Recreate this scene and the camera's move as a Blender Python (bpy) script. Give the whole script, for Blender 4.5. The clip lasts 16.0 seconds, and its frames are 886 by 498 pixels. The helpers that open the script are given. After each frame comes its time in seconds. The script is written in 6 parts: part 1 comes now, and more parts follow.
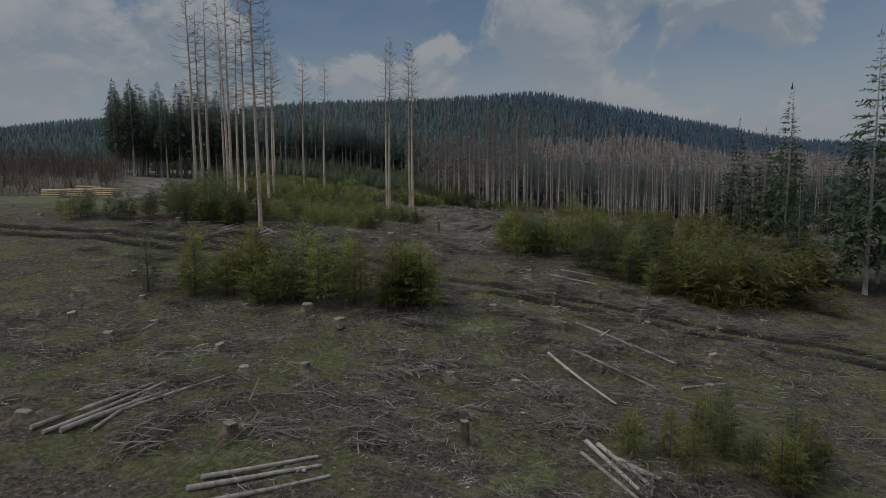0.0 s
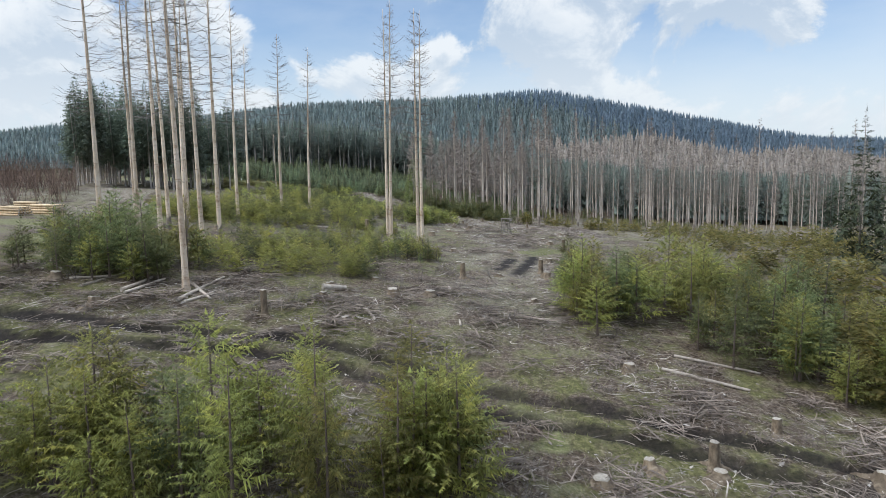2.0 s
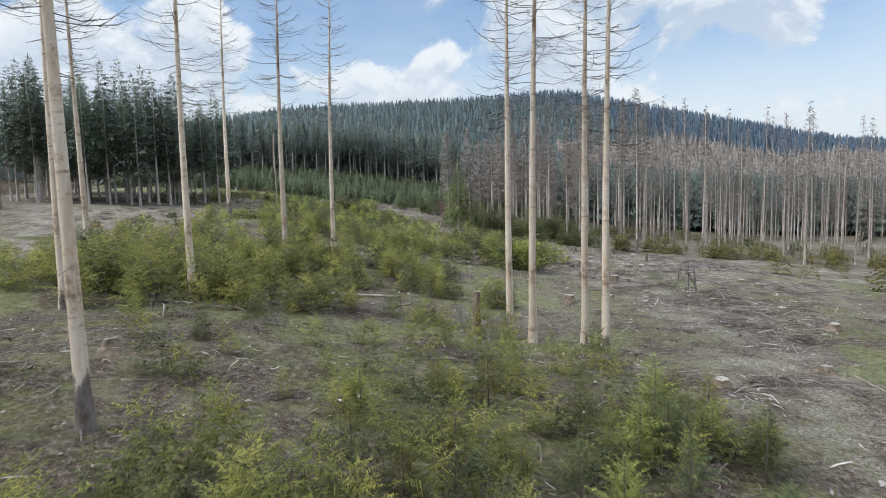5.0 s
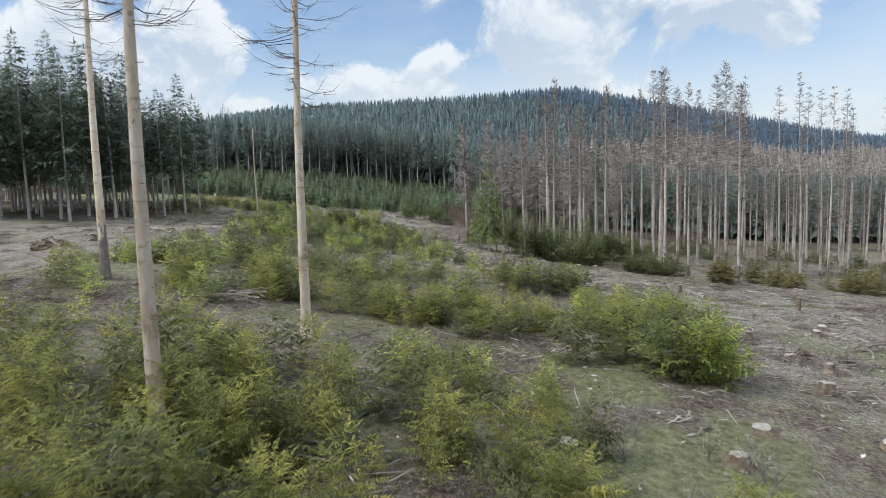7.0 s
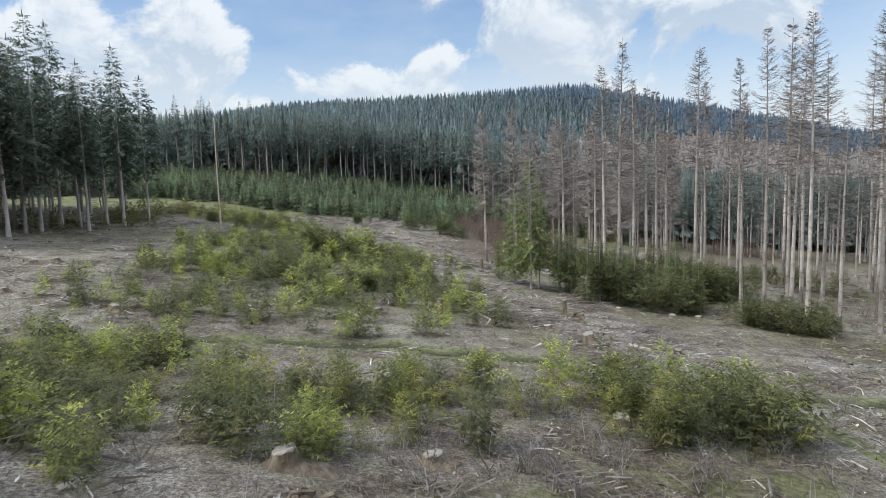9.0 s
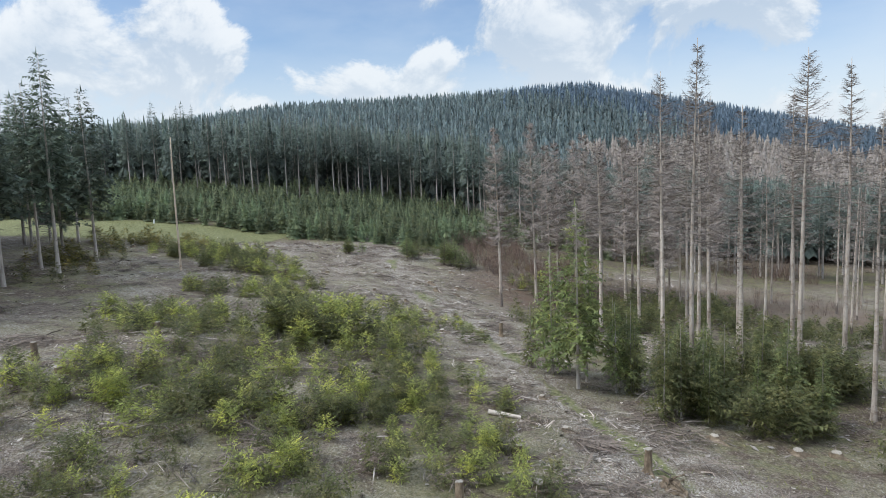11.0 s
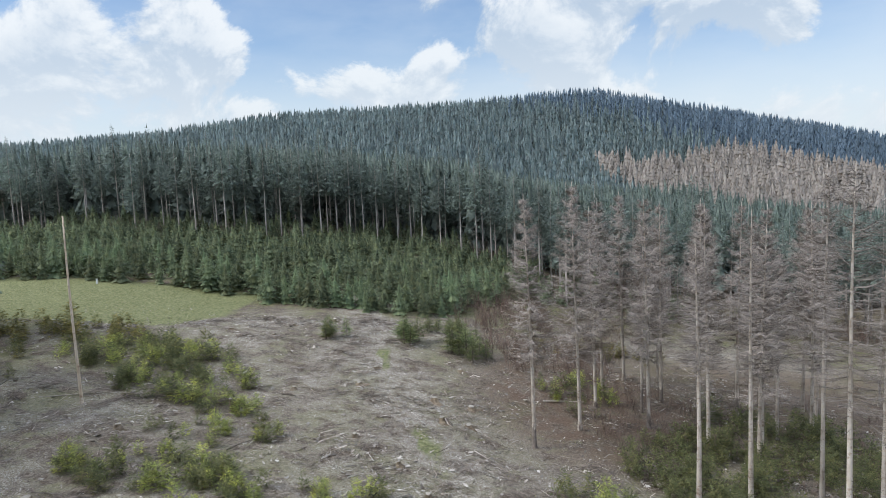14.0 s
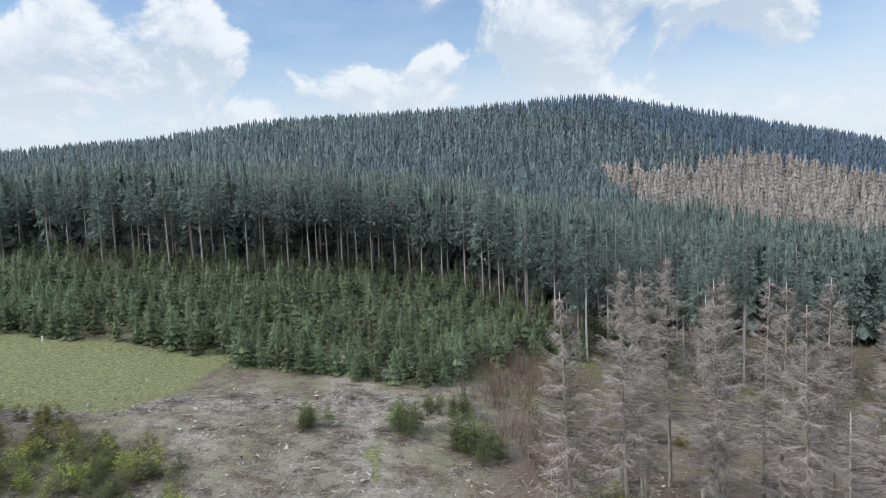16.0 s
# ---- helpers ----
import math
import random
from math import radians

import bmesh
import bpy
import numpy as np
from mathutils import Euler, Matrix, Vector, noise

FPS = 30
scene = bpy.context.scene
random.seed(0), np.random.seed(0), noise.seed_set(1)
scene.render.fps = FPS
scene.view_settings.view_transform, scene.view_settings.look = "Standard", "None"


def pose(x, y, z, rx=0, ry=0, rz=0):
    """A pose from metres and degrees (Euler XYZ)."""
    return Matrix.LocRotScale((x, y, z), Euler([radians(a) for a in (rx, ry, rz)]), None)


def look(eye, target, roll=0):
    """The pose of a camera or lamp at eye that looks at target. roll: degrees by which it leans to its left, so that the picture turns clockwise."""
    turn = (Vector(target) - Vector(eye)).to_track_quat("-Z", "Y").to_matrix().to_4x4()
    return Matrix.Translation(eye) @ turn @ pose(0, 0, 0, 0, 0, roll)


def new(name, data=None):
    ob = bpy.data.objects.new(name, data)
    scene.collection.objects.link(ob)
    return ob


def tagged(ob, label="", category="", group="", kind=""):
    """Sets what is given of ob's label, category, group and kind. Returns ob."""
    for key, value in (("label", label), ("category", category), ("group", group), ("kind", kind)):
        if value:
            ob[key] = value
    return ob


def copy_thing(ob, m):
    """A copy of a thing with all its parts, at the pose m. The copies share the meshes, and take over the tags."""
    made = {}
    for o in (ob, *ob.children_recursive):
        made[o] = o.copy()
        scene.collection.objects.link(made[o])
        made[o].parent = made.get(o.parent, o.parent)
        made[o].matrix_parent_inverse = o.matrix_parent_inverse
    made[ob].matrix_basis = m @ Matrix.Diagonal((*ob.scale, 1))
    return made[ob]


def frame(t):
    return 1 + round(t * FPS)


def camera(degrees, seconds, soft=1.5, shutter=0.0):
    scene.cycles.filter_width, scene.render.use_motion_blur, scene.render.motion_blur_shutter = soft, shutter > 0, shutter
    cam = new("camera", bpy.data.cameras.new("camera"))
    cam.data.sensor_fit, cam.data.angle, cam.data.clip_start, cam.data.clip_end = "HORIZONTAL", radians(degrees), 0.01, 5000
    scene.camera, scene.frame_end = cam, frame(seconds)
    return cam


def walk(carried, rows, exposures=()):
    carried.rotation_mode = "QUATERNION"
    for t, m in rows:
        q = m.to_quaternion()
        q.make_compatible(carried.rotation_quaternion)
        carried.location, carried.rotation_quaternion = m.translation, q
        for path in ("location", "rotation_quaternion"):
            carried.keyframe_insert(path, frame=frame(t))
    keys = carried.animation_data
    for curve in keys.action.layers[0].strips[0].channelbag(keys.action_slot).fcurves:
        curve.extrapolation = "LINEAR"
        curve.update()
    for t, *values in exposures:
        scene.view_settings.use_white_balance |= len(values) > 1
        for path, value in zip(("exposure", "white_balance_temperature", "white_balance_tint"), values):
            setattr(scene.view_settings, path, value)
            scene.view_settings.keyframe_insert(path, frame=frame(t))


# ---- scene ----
cam = camera(68.0, 16.0, soft=0.65, shutter=0.12)
EXPOSURE, KELVIN, TINT = 0.80, 6190, 8
PATH = [
    (0.0, (0.000, 0.000, 7.500), (0.039, 9.933, 6.342), -0.53),
    (0.5, (0.007, 4.872, 7.792), (0.026, 14.805, 6.633), -0.93),
    (1.0, (-0.050, 10.248, 8.115), (-0.041, 20.181, 6.959), -1.03),
    (1.5, (-0.381, 15.671, 8.455), (-0.381, 25.604, 7.294), -1.23),
    (2.0, (-1.541, 21.351, 8.719), (-1.537, 31.285, 7.569), -1.13),
    (2.5, (-3.046, 26.889, 8.934), (-3.053, 36.823, 7.793), -1.53),
    (3.0, (-4.721, 32.598, 9.138), (-4.729, 42.535, 8.012), -1.53),
    (3.5, (-6.346, 38.300, 9.235), (-6.349, 48.238, 8.120), -1.53),
    (4.0, (-7.878, 44.197, 9.250), (-7.873, 54.136, 8.149), -1.53),
    (4.2, (-8.333, 46.591, 9.241), (-8.358, 56.531, 8.149), -1.33),
    (6.3, (-12.661, 73.433, 9.626), (-12.654, 83.378, 8.571), -2.04),
    (6.5, (-12.906, 75.987, 9.691), (-12.894, 85.930, 8.631), -1.94),
    (7.0, (-13.465, 82.307, 9.777), (-13.453, 92.252, 8.732), -1.84),
    (7.5, (-13.980, 88.602, 9.910), (-13.974, 98.547, 8.865), -1.74),
    (8.0, (-14.567, 94.734, 10.103), (-14.551, 104.679, 9.058), -1.74),
    (8.5, (-14.896, 101.169, 10.174), (-14.885, 111.115, 9.135), -1.74),
    (9.0, (-15.184, 107.509, 10.278), (-15.173, 117.455, 9.239), -1.74),
    (9.2, (-15.168, 109.434, 10.311), (-15.171, 119.379, 9.260), -1.74),
    (11.3, (-15.779, 126.340, 14.759), (-15.771, 136.282, 13.684), -2.23),
    (11.5, (-15.807, 127.977, 15.162), (-15.809, 137.921, 14.102), -2.24),
    (12.0, (-15.794, 131.877, 16.398), (-15.807, 141.821, 15.342), -2.34),
    (12.5, (-15.814, 135.696, 17.752), (-15.821, 145.640, 16.691), -2.24),
    (13.0, (-15.871, 139.637, 19.013), (-15.879, 149.581, 17.957), -2.14),
    (13.5, (-15.890, 143.634, 20.157), (-15.898, 153.578, 19.106), -2.24),
    (14.0, (-15.898, 147.503, 21.487), (-15.911, 157.448, 20.436), -2.44),
    (14.5, (-15.843, 151.431, 22.815), (-15.861, 161.376, 21.768), -2.34),
    (15.0, (-15.871, 155.331, 24.140), (-15.884, 165.276, 23.094), -2.34),
    (15.5, (-15.862, 159.221, 25.493), (-15.876, 169.167, 24.456), -2.44),
    (16.0, (-15.975, 162.879, 26.848), (-15.989, 172.825, 25.811), -2.44),
]
walk(cam, [(t, look(eye, target, roll)) for t, eye, target, roll in PATH],
     exposures=[(t, EXPOSURE - dim, KELVIN, TINT) for t, dim in ((0.0, 1.62), (0.1, 1.25), (0.2, 0.85), (0.3, 0.4), (0.4, 0.0), (16.0, 0.0))])

# ---- world, sun ----
SUN_ELEVATION, SUN_AZIMUTH = radians(48), radians(-105)   # azimuth clockwise from the way ahead


def link(tree, a, b):
    tree.links.new(a, b)


def sky_direction(px, py):
    """Way in the sky given by two tangents: to the right and up, from the level way ahead."""
    return Vector((px, 1, py)).normalized()


world = bpy.data.worlds.new("sky")
scene.world = world
world.use_nodes = True
wt = world.node_tree
wt.nodes.clear()
w_out = wt.nodes.new("ShaderNodeOutputWorld")
w_bg = wt.nodes.new("ShaderNodeBackground")
w_bg.inputs["Strength"].default_value = 0.076
sky = wt.nodes.new("ShaderNodeTexSky")
sky.sky_type = "NISHITA"
sky.sun_disc = False
sky.sun_elevation = SUN_ELEVATION
sky.sun_rotation = SUN_AZIMUTH
sky.air_density, sky.dust_density, sky.ozone_density = 1.0, 0.6, 1.6
w_co = wt.nodes.new("ShaderNodeTexCoord")


def wmath(op, a, b=None, c=None, clamp=False):
    n = wt.nodes.new("ShaderNodeMath")
    n.operation, n.use_clamp = op, clamp
    for k, v in enumerate((a, b, c)):
        if v is None:
            continue
        if isinstance(v, (int, float)):
            n.inputs[k].default_value = v
        else:
            link(wt, v, n.inputs[k])
    return n.outputs[0]


def wnoise(vector, scale, detail, rough, stretch, shift=0.0, warp=0.0):
    mp = wt.nodes.new("ShaderNodeMapping")
    mp.inputs["Scale"].default_value = stretch
    mp.inputs["Location"].default_value = (shift, shift * 0.7, shift * 0.3)
    link(wt, vector, mp.inputs["Vector"])
    n = wt.nodes.new("ShaderNodeTexNoise")
    n.inputs["Scale"].default_value, n.inputs["Detail"].default_value, n.inputs["Roughness"].default_value = scale, detail, rough
    n.inputs["Distortion"].default_value = warp
    link(wt, mp.outputs[0], n.inputs["Vector"])
    return n.outputs["Fac"]


def blob(vector, px, py, radius, weight):
    d = wt.nodes.new("ShaderNodeVectorMath")
    d.operation = "DISTANCE"
    link(wt, vector, d.inputs[0])
    d.inputs[1].default_value = sky_direction(px, py)
    return wrange(d.outputs["Value"], 0.0, radius, weight, 0.0)


def wrange(value, lo, hi, a, b):
    m = wt.nodes.new("ShaderNodeMapRange")
    m.interpolation_type = "SMOOTHSTEP"
    for key, v in (("From Min", lo), ("From Max", hi), ("To Min", a), ("To Max", b)):
        m.inputs[key].default_value = v
    link(wt, value, m.inputs["Value"])
    return m.outputs["Result"]


def wmix(fac, a, b):
    n = wt.nodes.new("ShaderNodeMix")
    n.data_type = "RGBA"
    for key, v in (("Factor", fac), ("A", a), ("B", b)):
        if isinstance(v, tuple):
            n.inputs[key].default_value = (*v, 1)
        elif isinstance(v, (int, float)):
            n.inputs[key].default_value = v
        else:
            link(wt, v, n.inputs[key])
    return n.outputs["Result"]


# banks of cloud and the blue gaps between them: right, up, reach, weight
BANKS = [
    (-0.53, 0.23, 0.081, 0.18), (-0.63, 0.22, 0.102, 0.14), (-0.37, 0.24, 0.118, 0.2), (-0.3, 0.21, 0.065, 0.12),
    (-0.22, 0.18, 0.059, 0.14), (-0.12, 0.16, 0.075, 0.12), (-0.01, 0.18, 0.048, 0.16), (0.13, 0.22, 0.07, 0.2),
    (0.19, 0.18, 0.081, 0.18), (0.28, 0.23, 0.086, 0.08), (0.39, 0.23, 0.081, 0.18), (0.5, 0.24, 0.108, 0.2),
    (0.57, 0.11, 0.118, 0.08), (-0.18, 0.25, 0.167, -0.34), (-0.06, 0.23, 0.102, -0.26), (-0.49, 0.17, 0.097, -0.12),
    (0.04, 0.24, 0.048, -0.12), (0.44, 0.17, 0.108, -0.24), (0.62, 0.18, 0.118, -0.25), (0.3, 0.16, 0.059, -0.14),
    (-0.62, 0.29, 0.086, -0.12), (0.06, 0.14, 0.054, -0.08),
]


def cover_at(vector):
    """How thick the cloud is, towards the given way."""
    c = wmath("MULTIPLY_ADD", wnoise(vector, 5.6, 13, 0.62, (1, 1, 1.35), 3.1, 0.35), 1.15, -0.09)
    for bank in BANKS:
        c = wmath("ADD", c, blob(vector, *bank))
    return c


here = w_co.outputs["Generated"]
raised = wt.nodes.new("ShaderNodeVectorMath")
raised.operation = "ADD"
link(wt, here, raised.inputs[0])
raised.inputs[1].default_value = (0.010, 0.0, 0.022)
cover = cover_at(here)
thick = wrange(cover, 0.42, 0.52, 0.0, 1.0)
core = wrange(cover, 0.58, 0.80, 0.0, 0.55)
# the sun stands high: tops and edges of the heaps shine, their undersides are blue-grey
relief = wmath("SUBTRACT", cover, cover_at(raised.outputs[0]))
lit = wrange(relief, -0.07, 0.13, 0.0, 1.0)
body = wmix(core, wmix(lit, (4.1, 4.75, 5.6), (7.1, 7.15, 7.2)), (4.4, 5.0, 5.75))
veil = wrange(wnoise(here, 2.2, 6, 0.55, (1, 1, 3.0), 7.7), 0.35, 0.75, 0.08, 0.44)
# an overcast sky is brighter overhead than towards the horizon
w_sep = wt.nodes.new("ShaderNodeSeparateXYZ")
link(wt, here, w_sep.inputs[0])
low_sky = wrange(w_sep.outputs["Z"], 0.05, 0.25, 0.75, 0.0)
zenith = wmath("MULTIPLY_ADD", wmath("MAXIMUM", wmath("SUBTRACT", w_sep.outputs["Z"], 0.26), 0.0), 2.7, 1.0)
blue = wt.nodes.new("ShaderNodeMix")
blue.data_type, blue.blend_type = "RGBA", "MULTIPLY"
blue.inputs["Factor"].default_value = 1.0
blue.inputs["B"].default_value = (0.75, 0.90, 1.04, 1)
link(wt, sky.outputs["Color"], blue.inputs["A"])
clear = wmix(veil, blue.outputs["Result"], (6.2, 6.5, 6.9))
cloudy = wmix(wmath("MULTIPLY", thick, 0.92), clear, body)
hazy = wmix(low_sky, cloudy, (6.2, 6.45, 6.65))
over = wt.nodes.new("ShaderNodeVectorMath")
over.operation = "SCALE"
link(wt, hazy, over.inputs[0])
link(wt, zenith, over.inputs["Scale"])
link(wt, over.outputs[0], w_bg.inputs["Color"])
link(wt, w_bg.outputs[0], w_out.inputs["Surface"])

sun = new("sun", bpy.data.lights.new("sun", "SUN"))
sun.data.energy, sun.data.angle, sun.data.color = 1.6, radians(24), (1.0, 0.975, 0.94)
sun.matrix_world = look((0, 0, 80), (-80 * math.sin(SUN_AZIMUTH), -80 * math.cos(SUN_AZIMUTH), 80 - 80 * math.tan(SUN_ELEVATION)))


# ---- materials ----
def material(name):
    m = bpy.data.materials.new(name)
    m.use_nodes = True
    t = m.node_tree
    return m, t, t.nodes["Principled BSDF"]


def node(t, kind, **values):
    n = t.nodes.new(kind)
    for key, v in values.items():
        n.inputs[key].default_value = v
    return n


def ramp(t, fac, stops):
    r = t.nodes.new("ShaderNodeValToRGB")
    r.color_ramp.elements[0].position, r.color_ramp.elements[0].color = stops[0][0], (*stops[0][1], 1)
    r.color_ramp.elements[1].position, r.color_ramp.elements[1].color = stops[-1][0], (*stops[-1][1], 1)
    for pos, col in stops[1:-1]:
        e = r.color_ramp.elements.new(pos)
        e.color = (*col, 1)
    link(t, fac, r.inputs["Fac"])
    return r.outputs["Color"]


def mix(t, fac, a, b, blend="MIX"):
    n = t.nodes.new("ShaderNodeMix")
    n.data_type, n.blend_type = "RGBA", blend
    for key, v in (("Factor", fac), ("A", a), ("B", b)):
        if isinstance(v, tuple):
            n.inputs[key].default_value = (*v, 1)
        elif isinstance(v, (int, float)):
            n.inputs[key].default_value = v
        else:
            link(t, v, n.inputs[key])
    return n.outputs["Result"]


def noise_tex(t, scale, detail=6.0, rough=0.6, stretch=None, coords="Object"):
    co = t.nodes.new("ShaderNodeTexCoord")
    n = node(t, "ShaderNodeTexNoise", Scale=scale, Detail=detail, Roughness=rough)
    if stretch:
        mp = t.nodes.new("ShaderNodeMapping")
        mp.inputs["Scale"].default_value = stretch
        link(t, co.outputs[coords], mp.inputs["Vector"])
        link(t, mp.outputs[0], n.inputs["Vector"])
    else:
        link(t, co.outputs[coords], n.inputs["Vector"])
    return n.outputs["Fac"]


def bump(t, bsdf, height, strength=0.5, distance=0.02):
    b = node(t, "ShaderNodeBump", Strength=strength, Distance=distance)
    link(t, height, b.inputs["Height"])
    link(t, b.outputs[0], bsdf.inputs["Normal"])


def needles(name, dark, light, tip, island=False, leak=0.3, spread=(0.6, 1.45)):
    """Needle foliage: colour changes from tree to tree and from spray to spray, with some light coming through."""
    m, t, b = material(name)
    info = t.nodes.new("ShaderNodeObjectInfo")
    geo = t.nodes.new("ShaderNodeNewGeometry")
    patch = noise_tex(t, 0.35 if island else 1.1, 4, 0.6)
    base = ramp(t, patch, [(0.29, dark), (0.51, light), (0.69, tip)])
    var = t.nodes.new("ShaderNodeHueSaturation")
    vm = node(t, "ShaderNodeMapRange")
    vm.inputs["To Min"].default_value, vm.inputs["To Max"].default_value = spread
    link(t, geo.outputs["Random Per Island"], vm.inputs["Value"])
    link(t, vm.outputs["Result"], var.inputs["Value"])
    hm = node(t, "ShaderNodeMapRange")
    hm.inputs["To Min"].default_value, hm.inputs["To Max"].default_value = 0.47, 0.515
    link(t, info.outputs["Random"], hm.inputs["Value"])
    link(t, hm.outputs["Result"], var.inputs["Hue"])
    each = node(t, "ShaderNodeMapRange")
    each.inputs["To Min"].default_value, each.inputs["To Max"].default_value = 0.8, 1.5
    link(t, info.outputs["Random"], each.inputs["Value"])
    tone = t.nodes.new("ShaderNodeVectorMath")
    tone.operation = "SCALE"
    link(t, base, tone.inputs[0])
    if island:
        tone.inputs["Scale"].default_value = 1.0
    else:
        link(t, each.outputs["Result"], tone.inputs["Scale"])
    link(t, tone.outputs[0], var.inputs["Color"])
    link(t, var.outputs["Color"], b.inputs["Base Color"])
    b.inputs["Roughness"].default_value = 0.65
    b.inputs["Specular IOR Level"].default_value = 0.25
    tr = t.nodes.new("ShaderNodeBsdfTranslucent")
    link(t, var.outputs["Color"], tr.inputs["Color"])
    ms = node(t, "ShaderNodeMixShader", Fac=leak)
    link(t, b.outputs[0], ms.inputs[1])
    link(t, tr.outputs[0], ms.inputs[2])
    link(t, ms.outputs[0], t.nodes["Material Output"].inputs["Surface"])
    return m


def wood(name, stops, scale=3.0, stretch=(1, 1, 0.25), rough=0.85, strength=0.5, island=False, knots=False):
    m, t, b = material(name)
    grain = noise_tex(t, scale, 8, 0.65, stretch)
    col = ramp(t, grain, stops)
    if knots:
        ring = ramp(t, noise_tex(t, 1.3, 4, 0.75, (1.5, 1.5, 1.6)), [(0.36, (0.55, 0.45, 0.36)), (0.46, (1.0, 1.0, 1.0)), (0.62, (1.0, 0.95, 0.88)), (0.72, (0.80, 0.66, 0.52))])
        col = mix(t, 0.75, col, ring, "MULTIPLY")
        whorl = ramp(t, noise_tex(t, 1.0, 3, 0.6, (0.25, 0.25, 2.4)), [(0.34, (0.42, 0.33, 0.26)), (0.42, (1.0, 1.0, 1.0))])
        col = mix(t, 0.7, col, whorl, "MULTIPLY")
        spot, sep = t.nodes.new("ShaderNodeTexCoord"), t.nodes.new("ShaderNodeSeparateXYZ")
        link(t, spot.outputs["Object"], sep.inputs[0])
        ragged = node(t, "ShaderNodeMath")
        ragged.operation = "MULTIPLY_ADD"
        link(t, noise_tex(t, 0.9, 5, 0.7, (2, 2, 0.6)), ragged.inputs[0])
        ragged.inputs[1].default_value = 4.0
        link(t, sep.outputs["Z"], ragged.inputs[2])
        foot = node(t, "ShaderNodeMath")
        foot.operation = "SUBTRACT"
        reach = node(t, "ShaderNodeMath")
        reach.operation = "MULTIPLY"
        link(t, t.nodes.new("ShaderNodeObjectInfo").outputs["Random"], reach.inputs[0])
        reach.inputs[1].default_value = 4.6
        link(t, reach.outputs[0], foot.inputs[0])
        link(t, ragged.outputs[0], foot.inputs[1])
        edge = t.nodes.new("ShaderNodeMapRange")
        edge.inputs["From Min"].default_value, edge.inputs["From Max"].default_value = -0.1, 0.15
        link(t, foot.outputs[0], edge.inputs["Value"])
        col = mix(t, edge.outputs["Result"], col, ramp(t, noise_tex(t, 6.0, 6, 0.7, (1, 1, 0.4)), [(0.3, (0.085, 0.065, 0.052)), (0.7, (0.235, 0.195, 0.165))]))
    var = t.nodes.new("ShaderNodeHueSaturation")
    vm = node(t, "ShaderNodeMapRange")
    vm.inputs["To Min"].default_value, vm.inputs["To Max"].default_value = (0.35, 1.35) if island else (0.78, 1.25)
    src = t.nodes.new("ShaderNodeNewGeometry").outputs["Random Per Island"] if island else t.nodes.new("ShaderNodeObjectInfo").outputs["Random"]
    link(t, src, vm.inputs["Value"])
    link(t, vm.outputs["Result"], var.inputs["Value"])
    link(t, col, var.inputs["Color"])
    link(t, var.outputs["Color"], b.inputs["Base Color"])
    b.inputs["Roughness"].default_value = rough
    b.inputs["Specular IOR Level"].default_value = 0.2
    bump(t, b, noise_tex(t, scale * 6, 6, 0.7, stretch), strength, 0.02)
    return m


M_YOUNG = needles("young_needles", (0.105, 0.115, 0.042), (0.222, 0.226, 0.066), (0.41, 0.37, 0.092), leak=0.55, spread=(0.5, 1.5))
M_SLIM = needles("slender_needles", (0.07, 0.09, 0.038), (0.145, 0.165, 0.06), (0.26, 0.265, 0.085), leak=0.45)
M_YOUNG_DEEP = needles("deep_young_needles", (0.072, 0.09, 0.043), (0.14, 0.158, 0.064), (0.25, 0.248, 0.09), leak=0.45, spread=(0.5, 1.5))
# plantation green lifted and greyed: some distance haze is painted in
M_HAZED_PLANTATION = needles("hazed_plantation_needles", (0.10, 0.135, 0.085), (0.175, 0.21, 0.118), (0.275, 0.295, 0.15), leak=0.5)
# forest needles carry aerial haze in their pale, greyish green
M_HAZED_MATURE = needles("hazed_mature_needles", (0.115, 0.14, 0.122), (0.168, 0.198, 0.166), (0.225, 0.248, 0.20), leak=0.5, spread=(0.65, 1.35))
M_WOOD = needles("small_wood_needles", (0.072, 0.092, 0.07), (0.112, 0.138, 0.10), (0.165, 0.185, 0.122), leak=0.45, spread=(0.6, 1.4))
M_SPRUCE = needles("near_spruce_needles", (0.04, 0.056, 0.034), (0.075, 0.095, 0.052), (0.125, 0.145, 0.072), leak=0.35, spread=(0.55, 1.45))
# far needles paled and blued: the haze of distance is in the colour
M_HAZED_HILL = needles("hazed_hill_needles", (0.185, 0.22, 0.19), (0.26, 0.295, 0.25), (0.34, 0.36, 0.30), island=True, leak=0.6, spread=(0.68, 1.36))
M_HAZED_FAR = needles("hazed_far_needles", (0.20, 0.25, 0.262), (0.262, 0.312, 0.31), (0.33, 0.368, 0.345), island=True, leak=0.6, spread=(0.7, 1.34))
M_HAZED_SUMMIT = needles("hazed_summit_needles", (0.185, 0.245, 0.30), (0.23, 0.29, 0.345), (0.275, 0.335, 0.375), island=True, leak=0.6, spread=(0.85, 1.15))
M_LARCH = needles("bare_larch_twigs", (0.37, 0.315, 0.275), (0.45, 0.388, 0.34), (0.51, 0.445, 0.39), island=True, leak=0.5, spread=(0.8, 1.18))
M_DEADTWIG = wood("dead_twig", [(0.3, (0.165, 0.135, 0.112)), (0.7, (0.33, 0.28, 0.24))], 1.2, (1, 1, 1), 0.9, 0.0, island=True)
# lighter copy of dead_twig: the lit look of the full crowns is painted in
M_LITTWIG = wood("lit_dead_twig", [(0.3, (0.25, 0.205, 0.172)), (0.7, (0.47, 0.40, 0.345))], 1.2, (1, 1, 1), 0.9, 0.0, island=True)
